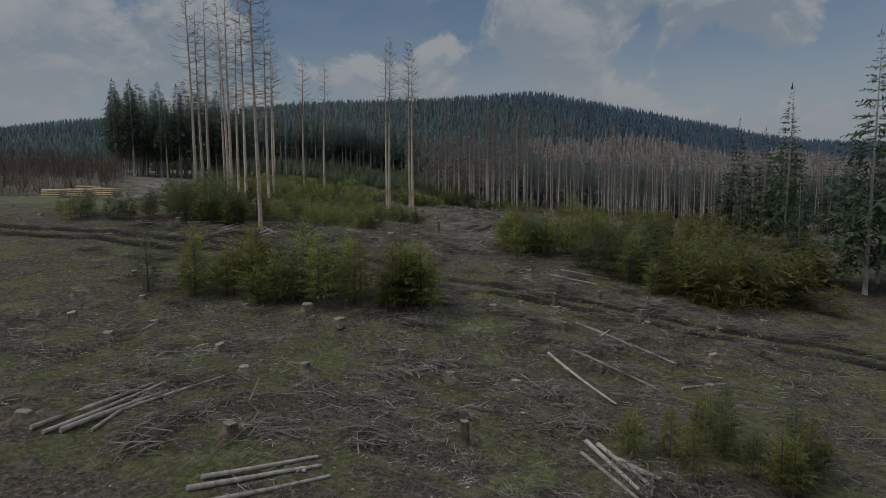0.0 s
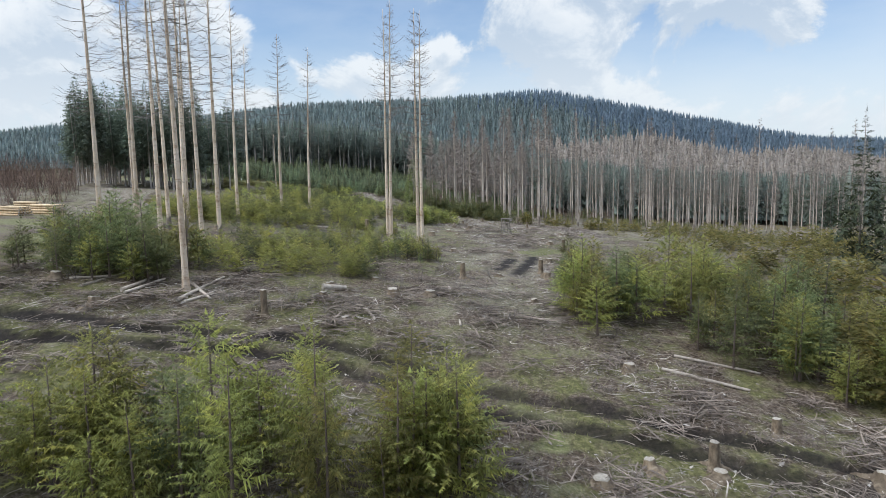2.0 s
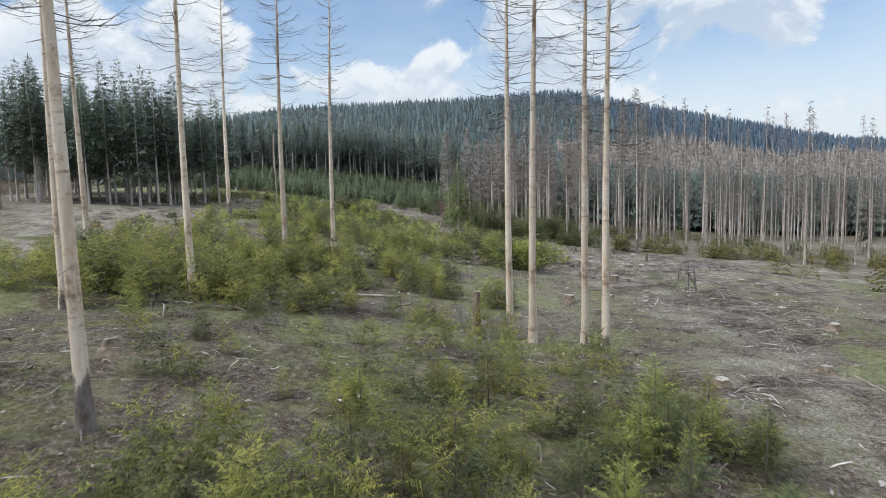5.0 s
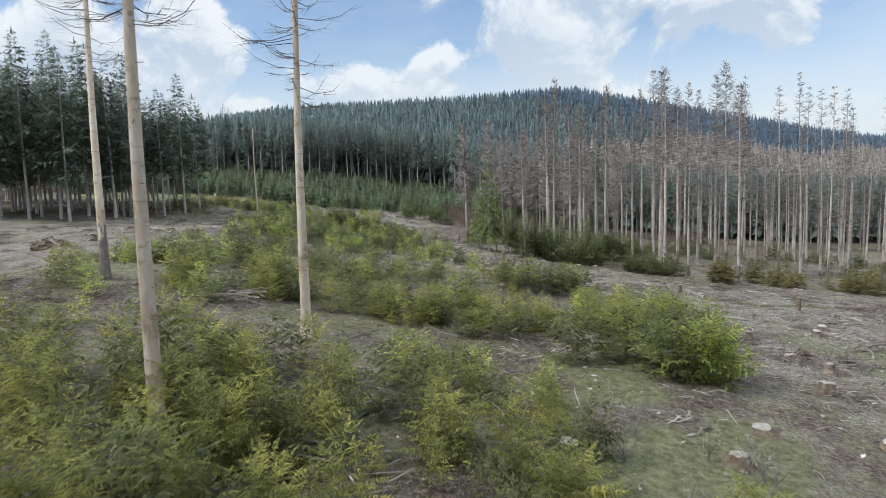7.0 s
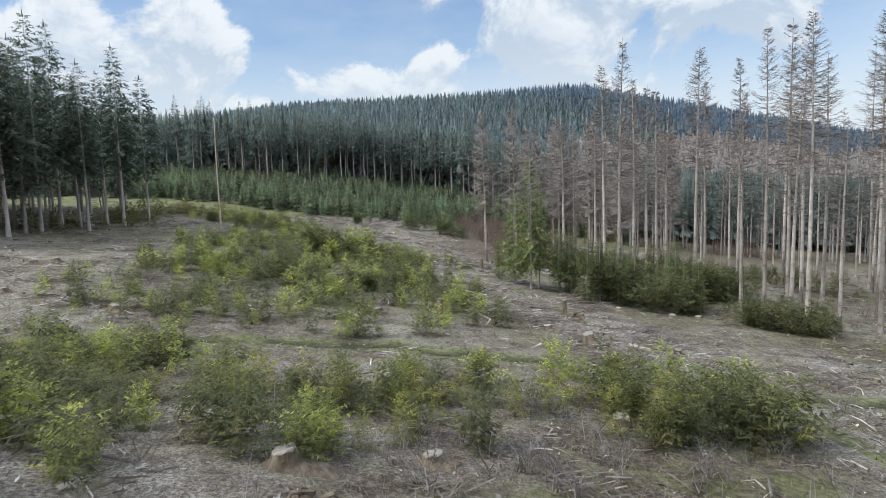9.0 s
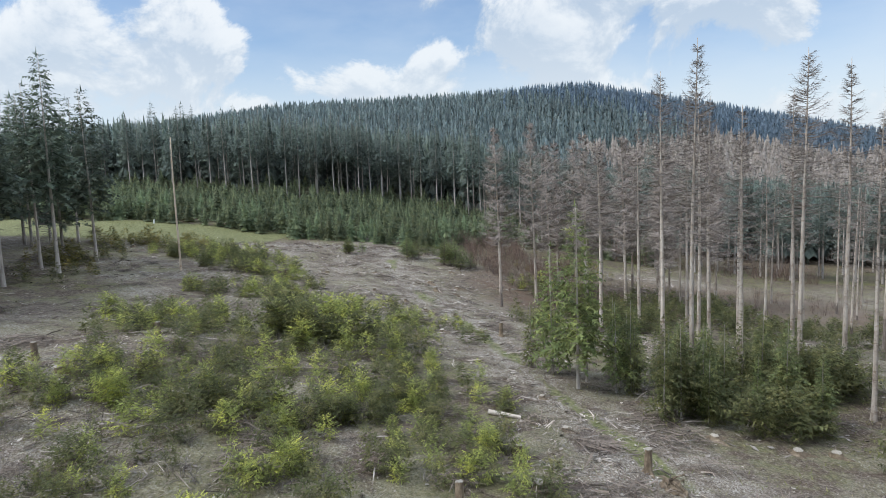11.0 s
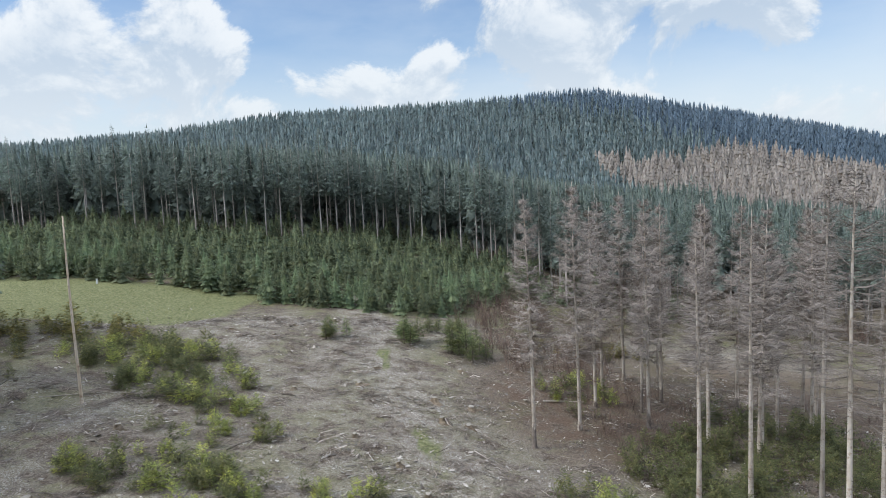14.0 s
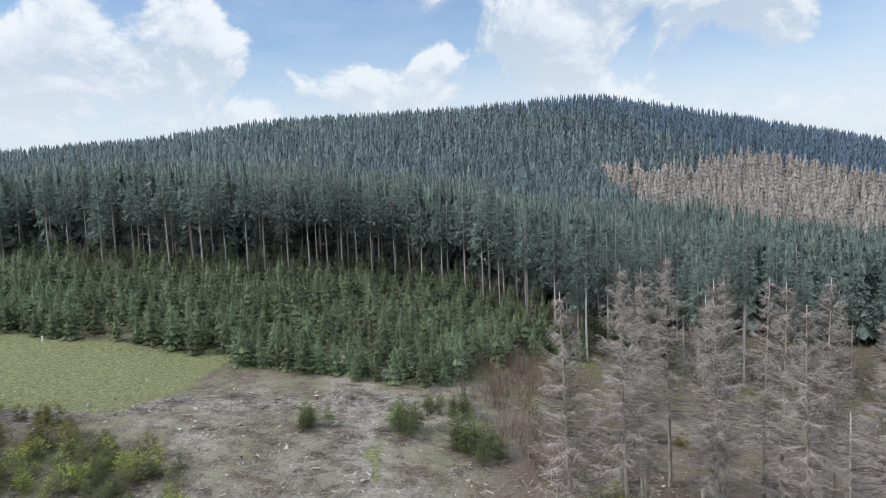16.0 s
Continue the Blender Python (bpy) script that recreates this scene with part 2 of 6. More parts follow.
M_GREYTWIG = wood("grey_twig", [(0.3, (0.14, 0.12, 0.10)), (0.7, (0.30, 0.265, 0.235))], 1.2, (1, 1, 1), 0.9, 0.0, island=True)
M_REDTWIG = wood("thicket_twig", [(0.3, (0.15, 0.10, 0.078)), (0.7, (0.28, 0.20, 0.155))], 0.8, (1, 1, 1), 0.9, 0.0, island=True)
M_TRUNK = wood("barkless_trunk", [(0.28, (0.20, 0.135, 0.09)), (0.42, (0.50, 0.39, 0.285)), (0.6, (0.66, 0.56, 0.45)), (0.8, (0.46, 0.37, 0.285))], 1.6, (1, 1, 0.3), 0.8, 0.35, knots=True)
M_TRUNK_GREY = wood("grey_barkless_trunk", [(0.28, (0.17, 0.13, 0.10)), (0.42, (0.35, 0.295, 0.245)), (0.6, (0.54, 0.475, 0.41)), (0.8, (0.40, 0.35, 0.30))], 1.6, (1, 1, 0.3), 0.85, 0.35, knots=True)
M_BARK = wood("spruce_bark", [(0.3, (0.075, 0.055, 0.045)), (0.55, (0.15, 0.115, 0.095)), (0.8, (0.25, 0.215, 0.185))], 2.2, (1, 1, 0.3), 0.9, 0.7)
M_LIVETRUNK = wood("live_spruce_trunk", [(0.3, (0.25, 0.21, 0.18)), (0.55, (0.46, 0.41, 0.36)), (0.8, (0.60, 0.545, 0.49))], 1.2, (1, 1, 0.3), 0.9, 0.4)
M_STUMP = wood("stump_bark", [(0.3, (0.055, 0.042, 0.03)), (0.5, (0.15, 0.112, 0.075)), (0.72, (0.27, 0.215, 0.15)), (0.85, (0.12, 0.13, 0.05))], 5, (1, 1, 0.5), 0.9, 0.7)
M_CUT = wood("weathered_cut_wood", [(0.3, (0.20, 0.165, 0.12)), (0.55, (0.34, 0.30, 0.245)), (0.8, (0.44, 0.41, 0.36))], 9, (1, 1, 1), 0.8, 0.3)
M_LOG = wood("bleached_log", [(0.3, (0.22, 0.175, 0.135)), (0.55, (0.44, 0.375, 0.305)), (0.8, (0.53, 0.47, 0.40))], 4, (1, 1, 1), 0.85, 0.4)
M_FRESH = wood("fresh_log", [(0.3, (0.33, 0.225, 0.125)), (0.55, (0.52, 0.40, 0.255)), (0.8, (0.62, 0.50, 0.34))], 3, (1, 1, 1), 0.8, 0.3)
M_STICK = wood("brash", [(0.28, (0.09, 0.066, 0.05)), (0.47, (0.22, 0.178, 0.142)), (0.66, (0.52, 0.46, 0.395))], 0.9, (1, 1, 1), 0.9, 0.0, island=True)
M_CHIP = wood("pale_chips", [(0.28, (0.13, 0.10, 0.08)), (0.47, (0.28, 0.24, 0.20)), (0.68, (0.52, 0.47, 0.41))], 0.9, (1, 1, 1), 0.9, 0.0, island=True)
M_BOARD = wood("weathered_board", [(0.3, (0.12, 0.10, 0.085)), (0.7, (0.30, 0.27, 0.24))], 6, (1, 1, 0.3), 0.85, 0.4)
M_TANGLE = wood("grey_brown_tangle", [(0.3, (0.10, 0.074, 0.057)), (0.7, (0.29, 0.235, 0.19))], 0.8, (1, 1, 1), 0.9, 0.0, island=True)
M_GRASS = needles("grass_blades", (0.10, 0.12, 0.035), (0.17, 0.17, 0.06), (0.29, 0.25, 0.12), island=True, leak=0.3)


def plain(name, col, rough=0.6, metal=0.0):
    m, t, b = material(name)
    link(t, ramp(t, noise_tex(t, 8, 5), [(0.3, tuple(c * 0.8 for c in col)), (0.7, tuple(min(1, c * 1.15) for c in col))]), b.inputs["Base Color"])
    b.inputs["Roughness"].default_value, b.inputs["Metallic"].default_value = rough, metal
    return m


M_WHITE = plain("white_paint", (0.72, 0.72, 0.70))
M_ROOF = plain("roofing_felt", (0.10, 0.10, 0.105), 0.8)


def ground_material():
    """Felled ground: needle litter, bleached chips, moss and straw, with zones for meadow, wheel ruts, worn lane and bracken."""
    m, t, b = material("felled_ground")
    zone = t.nodes.new("ShaderNodeVertexColor")
    zone.layer_name = "zone"
    zs = t.nodes.new("ShaderNodeSeparateColor")
    link(t, zone.outputs["Color"], zs.inputs["Color"])
    fine = noise_tex(t, 4.5, 12, 0.78)
    mid = noise_tex(t, 0.55, 8, 0.65)
    wide = noise_tex(t, 0.13, 6, 0.6)
    chips = noise_tex(t, 11.0, 6, 0.8)
    litter = ramp(t, fine, [(0.34, (0.019, 0.013, 0.009)), (0.45, (0.06, 0.042, 0.029)), (0.56, (0.122, 0.09, 0.064)), (0.68, (0.36, 0.30, 0.235))])
    def twig_lines(scale, stretch, width):
        co = t.nodes.new("ShaderNodeTexCoord")
        wob = node(t, "ShaderNodeTexNoise", Scale=scale * 0.7, Detail=3.0)
        link(t, co.outputs["Object"], wob.inputs["Vector"])
        mp = t.nodes.new("ShaderNodeMapping")
        mp.inputs["Scale"].default_value = stretch
        link(t, co.outputs["Object"], mp.inputs["Vector"])
        ad = t.nodes.new("ShaderNodeVectorMath")
        ad.operation = "MULTIPLY_ADD"
        link(t, wob.outputs["Color"], ad.inputs[0])
        ad.inputs[1].default_value = (0.5, 0.5, 0.5)
        link(t, mp.outputs[0], ad.inputs[2])
        vo = node(t, "ShaderNodeTexVoronoi", Scale=scale)
        vo.feature = "DISTANCE_TO_EDGE"
        link(t, ad.outputs[0], vo.inputs["Vector"])
        mr = t.nodes.new("ShaderNodeMapRange")
        mr.inputs["From Min"].default_value, mr.inputs["From Max"].default_value = width * 0.4, width
        mr.inputs["To Min"].default_value, mr.inputs["To Max"].default_value = 1.0, 0.0
        link(t, vo.outputs["Distance"], mr.inputs["Value"])
        return mr.outputs["Result"]
    lines = mix(t, 1.0, twig_lines(2.6, (1.0, 0.45, 1), 0.045), twig_lines(3.4, (0.4, 1.0, 1), 0.05), "ADD")
    pale = node(t, "ShaderNodeMath")
    pale.operation, pale.use_clamp = "MULTIPLY", True
    link(t, lines, pale.inputs[0])
    sparse = t.nodes.new("ShaderNodeMapRange")
    sparse.inputs["From Min"].default_value, sparse.inputs["From Max"].default_value = 0.42, 0.62
    link(t, chips, sparse.inputs["Value"])
    link(t, sparse.outputs["Result"], pale.inputs[1])
    half = node(t, "ShaderNodeMath")
    half.operation = "MULTIPLY"
    link(t, pale.outputs[0], half.inputs[0])
    half.inputs[1].default_value = 0.55
    litter = mix(t, half.outputs[0], litter, (0.34, 0.285, 0.23))
    moss = ramp(t, fine, [(0.33, (0.038, 0.038, 0.015)), (0.48, (0.105, 0.102, 0.039)), (0.66, (0.24, 0.212, 0.10))])
    straw = ramp(t, chips, [(0.33, (0.07, 0.06, 0.03)), (0.52, (0.17, 0.152, 0.085)), (0.7, (0.34, 0.305, 0.195))])
    green = t.nodes.new("ShaderNodeMapRange")
    green.interpolation_type = "SMOOTHSTEP"
    green.inputs["From Min"].default_value, green.inputs["From Max"].default_value = 0.472, 0.585
    mm = node(t, "ShaderNodeMath")
    mm.operation = "MULTIPLY_ADD"
    link(t, mid, mm.inputs[0])
    mm.inputs[1].default_value = 0.6
    wm = node(t, "ShaderNodeMath")
    wm.operation = "MULTIPLY"
    link(t, wide, wm.inputs[0])
    wm.inputs[1].default_value = 0.42
    link(t, wm.outputs[0], mm.inputs[2])
    link(t, mm.outputs[0], green.inputs["Value"])
    col = mix(t, green.outputs["Result"], litter, moss)
    dry = t.nodes.new("ShaderNodeMapRange")
    dry.interpolation_type = "SMOOTHSTEP"
    dry.inputs["From Min"].default_value, dry.inputs["From Max"].default_value = 0.51, 0.68
    link(t, noise_tex(t, 0.8, 6, 0.6, (1, 1, 1), "Object"), dry.inputs["Value"])
    col = mix(t, dry.outputs["Result"], col, straw)
    lane = ramp(t, chips, [(0.36, (0.062, 0.046, 0.033)), (0.47, (0.175, 0.142, 0.108)), (0.62, (0.44, 0.385, 0.315))])
    lane = mix(t, pale.outputs[0], lane, (0.50, 0.46, 0.40))
    lf = node(t, "ShaderNodeMath")
    lf.operation, lf.use_clamp = "MULTIPLY", True
    link(t, zs.outputs["Blue"], lf.inputs[0])
    lr = t.nodes.new("ShaderNodeMapRange")
    lr.inputs["From Min"].default_value, lr.inputs["From Max"].default_value = 0.36, 0.56
    link(t, mid, lr.inputs["Value"])
    link(t, lr.outputs["Result"], lf.inputs[1])
    col = mix(t, lf.outputs[0], col, lane)
    meadow = ramp(t, noise_tex(t, 3.2, 12, 0.78), [(0.34, (0.05, 0.05, 0.022)), (0.44, (0.115, 0.118, 0.05)), (0.54, (0.19, 0.188, 0.086)), (0.68, (0.36, 0.33, 0.19))])
    sparse_red = node(t, "ShaderNodeMath")
    sparse_red.operation = "SUBTRACT"
    sparse_red.inputs[0].default_value = 1.0
    link(t, zs.outputs["Red"], sparse_red.inputs[1])
    broken = node(t, "ShaderNodeMath")
    broken.operation = "MULTIPLY"
    link(t, sparse_red.outputs[0], broken.inputs[0])
    link(t, noise_tex(t, 2.6, 10, 0.75), broken.inputs[1])
    tuft = node(t, "ShaderNodeMath")
    tuft.operation, tuft.use_clamp = "MULTIPLY_ADD", True
    link(t, broken.outputs[0], tuft.inputs[0])
    tuft.inputs[1].default_value = -2.6
    link(t, zs.outputs["Red"], tuft.inputs[2])
    tuft2 = node(t, "ShaderNodeMath")
    tuft2.operation, tuft2.use_clamp = "MULTIPLY", True
    link(t, tuft.outputs[0], tuft2.inputs[0])
    tuft2.inputs[1].default_value = 2.2
    col = mix(t, tuft2.outputs[0], col, meadow)
    mud = ramp(t, fine, [(0.3, (0.011, 0.009, 0.0075)), (0.7, (0.042, 0.034, 0.028))])
    col = mix(t, zs.outputs["Green"], col, mud)
    bracken = ramp(t, fine, [(0.3, (0.055, 0.036, 0.024)), (0.5, (0.125, 0.083, 0.058)), (0.72, (0.24, 0.18, 0.13))])
    bf = node(t, "ShaderNodeMath")
    bf.operation, bf.use_clamp = "MULTIPLY", True
    link(t, zone.outputs["Alpha"], bf.inputs[0])
    link(t, lr.outputs["Result"], bf.inputs[1])
    col = mix(t, bf.outputs[0], col, bracken)
    link(t, col, b.inputs["Base Color"])
    b.inputs["Roughness"].default_value = 0.92
    b.inputs["Specular IOR Level"].default_value = 0.15
    bump(t, b, fine, 0.9, 0.12)
    return m


M_GROUND = ground_material()


# ---- the lie of the land ----
KNOTS = np.array([0, 30, 45, 60, 80, 100, 130, 160, 200, 240, 290.0])
MIDDLE = np.array([-1.69, -0.9, 0.77, 2.36, 2.89, 2.8, 1.61, 0.74, -1.04, -0.26, 3.12])
LEFT = np.array([0.015, 0.042, 0.069, 0.099, 0.124, 0.122, 0.111, 0.152, 0.186, 0.174, 0.181])
RIGHT = np.array([-0.093, -0.135, -0.144, -0.125, -0.122, -0.126, -0.129, -0.148, -0.153, -0.213, -0.315])
CREST_X = np.array([-900, -440, -346, -220, -136, -9, 96, 202, 286, 330, 600.0])
CREST_Z = np.array([20, 34, 46, 51, 60, 63, 69, 48, 31, 22, 10.0])


def profile(table, y):
    y = np.clip(y, KNOTS[0], KNOTS[-1])
    i = np.clip(np.searchsorted(KNOTS, y, side="right") - 1, 0, len(KNOTS) - 2)
    t = (y - KNOTS[i]) / (KNOTS[i + 1] - KNOTS[i])
    t = t * t * (3 - 2 * t) * 0.5 + t * 0.5
    return table[i] + (table[i + 1] - table[i]) * t


def smooth(e0, e1, v):
    t = np.clip((v - e0) / (e1 - e0), 0, 1)
    return t * t * (3 - 2 * t)


def wobble(x, y, size, seed):
    """Smooth noise between -1 and 1 on a lattice of the given size."""
    u, v = x / size, y / size
    i, j = np.floor(u).astype(np.int64), np.floor(v).astype(np.int64)
    fu, fv = u - i, v - j
    fu, fv = fu * fu * (3 - 2 * fu), fv * fv * (3 - 2 * fv)

    def rnd(a, b):
        n = (a * 374761393 + b * 668265263 + seed * 974634777) & 0x7FFFFFFF
        n = ((n ^ (n >> 13)) * 1274126177) & 0x7FFFFFFF
        return ((n ^ (n >> 16)) & 0xFFFF) / 32767.5 - 1
    top = rnd(i, j) * (1 - fu) + rnd(i + 1, j) * fu
    low = rnd(i, j + 1) * (1 - fu) + rnd(i + 1, j + 1) * fu
    return top * (1 - fv) + low * fv


def line_distance(x, y, pts):
    best = np.full(np.shape(x), 1e9)
    for (ax, ay), (bx, by) in zip(pts, pts[1:]):
        dx, dy = bx - ax, by - ay
        t = np.clip(((x - ax) * dx + (y - ay) * dy) / (dx * dx + dy * dy), 0, 1)
        best = np.minimum(best, np.hypot(x - ax - t * dx, y - ay - t * dy))
    return best


RUT_A = [(-45, 53.5), (-26, 52.4), (-17, 51.0), (-9.5, 50.7), (-5, 49.8), (0, 47.6), (5.3, 46.0), (10, 44.3), (17.6, 41.3), (30, 37)]
RUT_B = [(x - 0.3, y - 1.9) for x, y in RUT_A]
TRACK_C = [(-60, 134), (-34, 135), (-25, 137.4), (-17.6, 138.6), (-12, 137.2), (3, 134.5), (16, 132)]
TRACK_D = [(-50, 111), (-27, 113.6), (-21, 115.4), (-16, 117.3), (-7, 120.6), (4, 121.5)]
LANE = [(2.9, 15), (2.1, 30), (1.6, 44), (2.6, 60), (3.5, 78), (4.5, 95), (3, 112), (-1, 130), (-4.5, 145), (-9, 162), (-13.6, 182), (-17.5, 196), (-22, 214), (-26.5, 235), (-30, 250)]
SKID = [(-58, 225), (-46, 231), (-34, 234), (-22, 232), (-14, 233)]

# hummocks and dips: middle, reach, rise
HUMMOCKS = [(-28, 112, 11, 2.0), (-33, 163, 10, 1.0), (-47, 248, 14, -1.2), (-5, 90, 9, -0.7), (-6, 203, 10, -0.7), (30, 174, 18, 1.7), (71, 153, 20, -1.5), (-60, 117, 9, 0.9)]


def land(x, y):
    """Height of the ground without its small bumps."""
    x, y = np.asarray(x, float), np.asarray(y, float)
    d = x + 8
    z = profile(MIDDLE, y) + profile(LEFT, y) * 70 * (1 - np.exp(-np.maximum(-d, 0) / 70)) + profile(RIGHT, y) * 70 * (1 - np.exp(-np.maximum(d, 0) / 70))
    for hx, hy, reach, rise in HUMMOCKS:
        z = z + rise * np.exp(-((x - hx) ** 2 + (y - hy) ** 2) / (reach * reach))
    z = z - 3.5 * smooth(28, 50, -x) * smooth(50, 80, y) * (1 - smooth(122, 150, y))
    z = z - 15 * smooth(95, 210, -x) * smooth(60, 150, y)
    crest = np.interp(x, CREST_X, CREST_Z)
    up = smooth(0, 1, np.clip((y - 300) / 350, 0, 1) ** 1.5)
    z = z + (crest - z) * up
    down = smooth(700, 1400, y)
    return z * (1 - down) + 8 * down


def ground_z(x, y):
    x, y = np.asarray(x, float), np.asarray(y, float)
    near = 1 - smooth(240, 320, y)
    z = land(x, y) + near * (0.16 * wobble(x, y, 5.3, 1) + 0.09 * wobble(x, y, 1.9, 2) + 0.05 * wobble(x, y, 0.8, 3))
    rut = np.minimum(line_distance(x, y, RUT_A), line_distance(x, y, RUT_B))
    rut = rut + 0.10 * wobble(x, y, 0.7, 12)
    z = z - 0.22 * (1 - smooth(0.12, 0.5, rut)) + 0.07 * np.exp(-((rut - 0.65) / 0.25) ** 2)
    rut2 = np.minimum(line_distance(x, y, TRACK_C), line_distance(x, y, TRACK_D))
    return z - 0.10 * (1 - smooth(0.1, 0.5, rut2))


def at(x, y):
    return float(ground_z(x, y))


# ---- geometry helpers ----
class Shape:
    """Vertices and faces gathered piece by piece."""

    def __init__(self):
        self.v, self.f = [], []

    def add(self, verts, faces):
        k = len(self.v)
        self.v.extend(verts)
        self.f.extend(tuple(i + k for i in f) for f in faces)

    def tube(self, pts, radii, sides, cap=False):
        pts = [Vector(p) for p in pts]
        k = len(self.v)
        for i, (p, r) in enumerate(zip(pts, radii)):
            d = (pts[min(i + 1, len(pts) - 1)] - pts[max(i - 1, 0)]).normalized()
            a = d.cross(Vector((0.31, 0.95, 0.05))).normalized() if abs(d.y) < 0.9 else d.cross(Vector((1, 0, 0))).normalized()
            b = d.cross(a)
            for s in range(sides):
                w = 2 * math.pi * s / sides
                self.v.append(tuple(p + (a * math.cos(w) + b * math.sin(w)) * r))
        for i in range(len(pts) - 1):
            for s in range(sides):
                n = (s + 1) % sides
                self.f.append((k + i * sides + s, k + i * sides + n, k + (i + 1) * sides + n, k + (i + 1) * sides + s))
        if cap:
            self.f.append(tuple(k + s for s in range(sides))[::-1])
            self.f.append(tuple(k + (len(pts) - 1) * sides + s for s in range(sides)))

    def box(self, cx, cy, cz, sx, sy, sz, m=None):
        c = [Vector((cx + sx * i / 2, cy + sy * j / 2, cz + sz * k / 2)) for i in (-1, 1) for j in (-1, 1) for k in (-1, 1)]
        if m is not None:
            c = [m @ p for p in c]
        self.add([tuple(p) for p in c], [(0, 1, 3, 2), (4, 6, 7, 5), (0, 4, 5, 1), (2, 3, 7, 6), (0, 2, 6, 4), (1, 5, 7, 3)])

    def mesh(self, name, mat, shade=False):
        me = bpy.data.meshes.new(name)
        me.from_pydata(self.v, [], self.f)
        me.materials.append(mat)
        if shade:
            me.shade_smooth()
        me.update()
        return me


def part(name, data, parent, label=""):
    ob = new(name, data)
    ob.parent = parent
    return tagged(ob, label)


def many(name, bases, placing, mat, label, category):
    """One object of kind stuff out of many turned and scaled copies of a few base shapes."""
    vs, fs, k = [], [], 0
    arrays = [(np.array(b.v, dtype=np.float64), b.f) for b in bases]
    for which, x, y, z, turn, sx, sz in placing:
        v, f = arrays[which % len(arrays)]
        c, s = math.cos(turn) * sx, math.sin(turn) * sx
        w = np.empty_like(v)
        w[:, 0], w[:, 1], w[:, 2] = v[:, 0] * c - v[:, 1] * s + x, v[:, 0] * s + v[:, 1] * c + y, v[:, 2] * sz + z
        vs.append(w)
        fs.append((f, k))
        k += len(v)
    me = bpy.data.meshes.new(name)
    flat = np.concatenate(vs)
    sizes = {id(b.f): (np.array([len(q) for q in b.f]), np.array([i for q in b.f for i in q])) for b in bases}
    loops = np.concatenate([sizes[id(f)][1] + o for f, o in fs])
    counts = np.concatenate([sizes[id(f)][0] for f, o in fs])
    starts = np.concatenate([[0], np.cumsum(counts)[:-1]])
    me.vertices.add(len(flat))
    me.vertices.foreach_set("co", flat.ravel())
    me.loops.add(len(loops))
    me.loops.foreach_set("vertex_index", loops.astype(np.int32))
    me.polygons.add(len(counts))
    me.polygons.foreach_set("loop_start", starts.astype(np.int32))
    me.materials.append(mat)
    me.update(calc_edges=True)
    me.validate()
    return tagged(new(name, me), label, category, kind="stuff")


# ---- ground ----
def graded(start, end, fine_a, fine_b, fine, growth, biggest):
    out = list(np.arange(fine_a, fine_b + 1e-6, fine))
    step, p = fine, fine_a
    while p > start:
        step = min(step * growth, biggest)
        p -= step
        out.insert(0, p)
    step, p = fine, fine_b
    while p < end:
        step = min(step * growth, biggest)
        p += step
        out.append(p)
    return np.array(out)


def build_ground():
    gx = graded(-2500, 2500, -34, 24, 0.5, 1.09, 160)
    gy = graded(-1200, 4200, 14, 162, 0.7, 1.05, 160)
    gy = np.unique(np.concatenate([gy, np.arange(34.1, 57, 0.23)]))
    X, Y = np.meshgrid(gx, gy)
    Z = ground_z(X, Y)
    nx, ny = len(gx), len(gy)
    idx = np.arange(nx * ny).reshape(ny, nx)
    quads = np.stack([idx[:-1, :-1], idx[:-1, 1:], idx[1:, 1:], idx[1:, :-1]], -1).reshape(-1, 4)
    me = bpy.data.meshes.new("ground")
    me.vertices.add(nx * ny)
    me.vertices.foreach_set("co", np.stack([X, Y, Z], -1).ravel())
    me.loops.add(quads.size)
    me.loops.foreach_set("vertex_index", quads.ravel().astype(np.int32))
    me.polygons.add(len(quads))
    me.polygons.foreach_set("loop_start", np.arange(0, quads.size, 4).astype(np.int32))
    me.update(calc_edges=True)
    me.shade_smooth()
    col = me.color_attributes.new("zone", "FLOAT_COLOR", "POINT")
    rgba = np.stack([meadow_zone(X, Y), mud_zone(X, Y), lane_zone(X, Y), bracken_zone(X, Y)], -1)
    col.data.foreach_set("color", rgba.ravel().astype(np.float32))
    me.materials.append(M_GROUND)
    return tagged(new("ground", me), "felled forest ground of brown litter, bleached chips, moss and dry grass", "ground", kind="structure")


def meadow_zone(x, y):
    edge = 1.2 * wobble(x, y, 4, 11)
    inside = smooth(-1, 1, y - (226 + 0.02 * (x + 48) ** 1 + edge)) * smooth(-1, 1, (251.5 - y + 0.3 * edge)) * smooth(-1.5, 1.5, -46.5 - x + (y - 240) * 0.12 + edge)
    strip = (1 - smooth(0.6, 1.4, np.abs(line_distance(x, y, LANE) - 0.35) + 0.4 * wobble(x, y, 1.5, 5))) * (1 - smooth(44, 54, y)) * (0.5 + 0.45 * wobble(x, y, 1.2, 15))
    tracks = (1 - smooth(0.5, 1.5, np.minimum(line_distance(x, y, TRACK_C), line_distance(x, y, TRACK_D)))) * 0.9
    olive = 0.72 * smooth(-0.1, 0.5, wobble(x, y, 7.5, 23) + 0.5 * wobble(x, y, 2.2, 24)) * smooth(44, 70, y) * (1 - 0.25 * smooth(105, 135, y)) * (1 - smooth(225, 240, y))
    middle = (1 - smooth(0.4, 1.5, line_distance(x, y, LANE) + 0.5 * wobble(x, y, 2.1, 25))) * smooth(112, 125, y) * (1 - smooth(222, 234, y)) * (0.6 + 0.5 * wobble(x, y, 4.5, 26))
    return np.clip(np.maximum.reduce([inside, strip, tracks, olive, middle]), 0, 1)


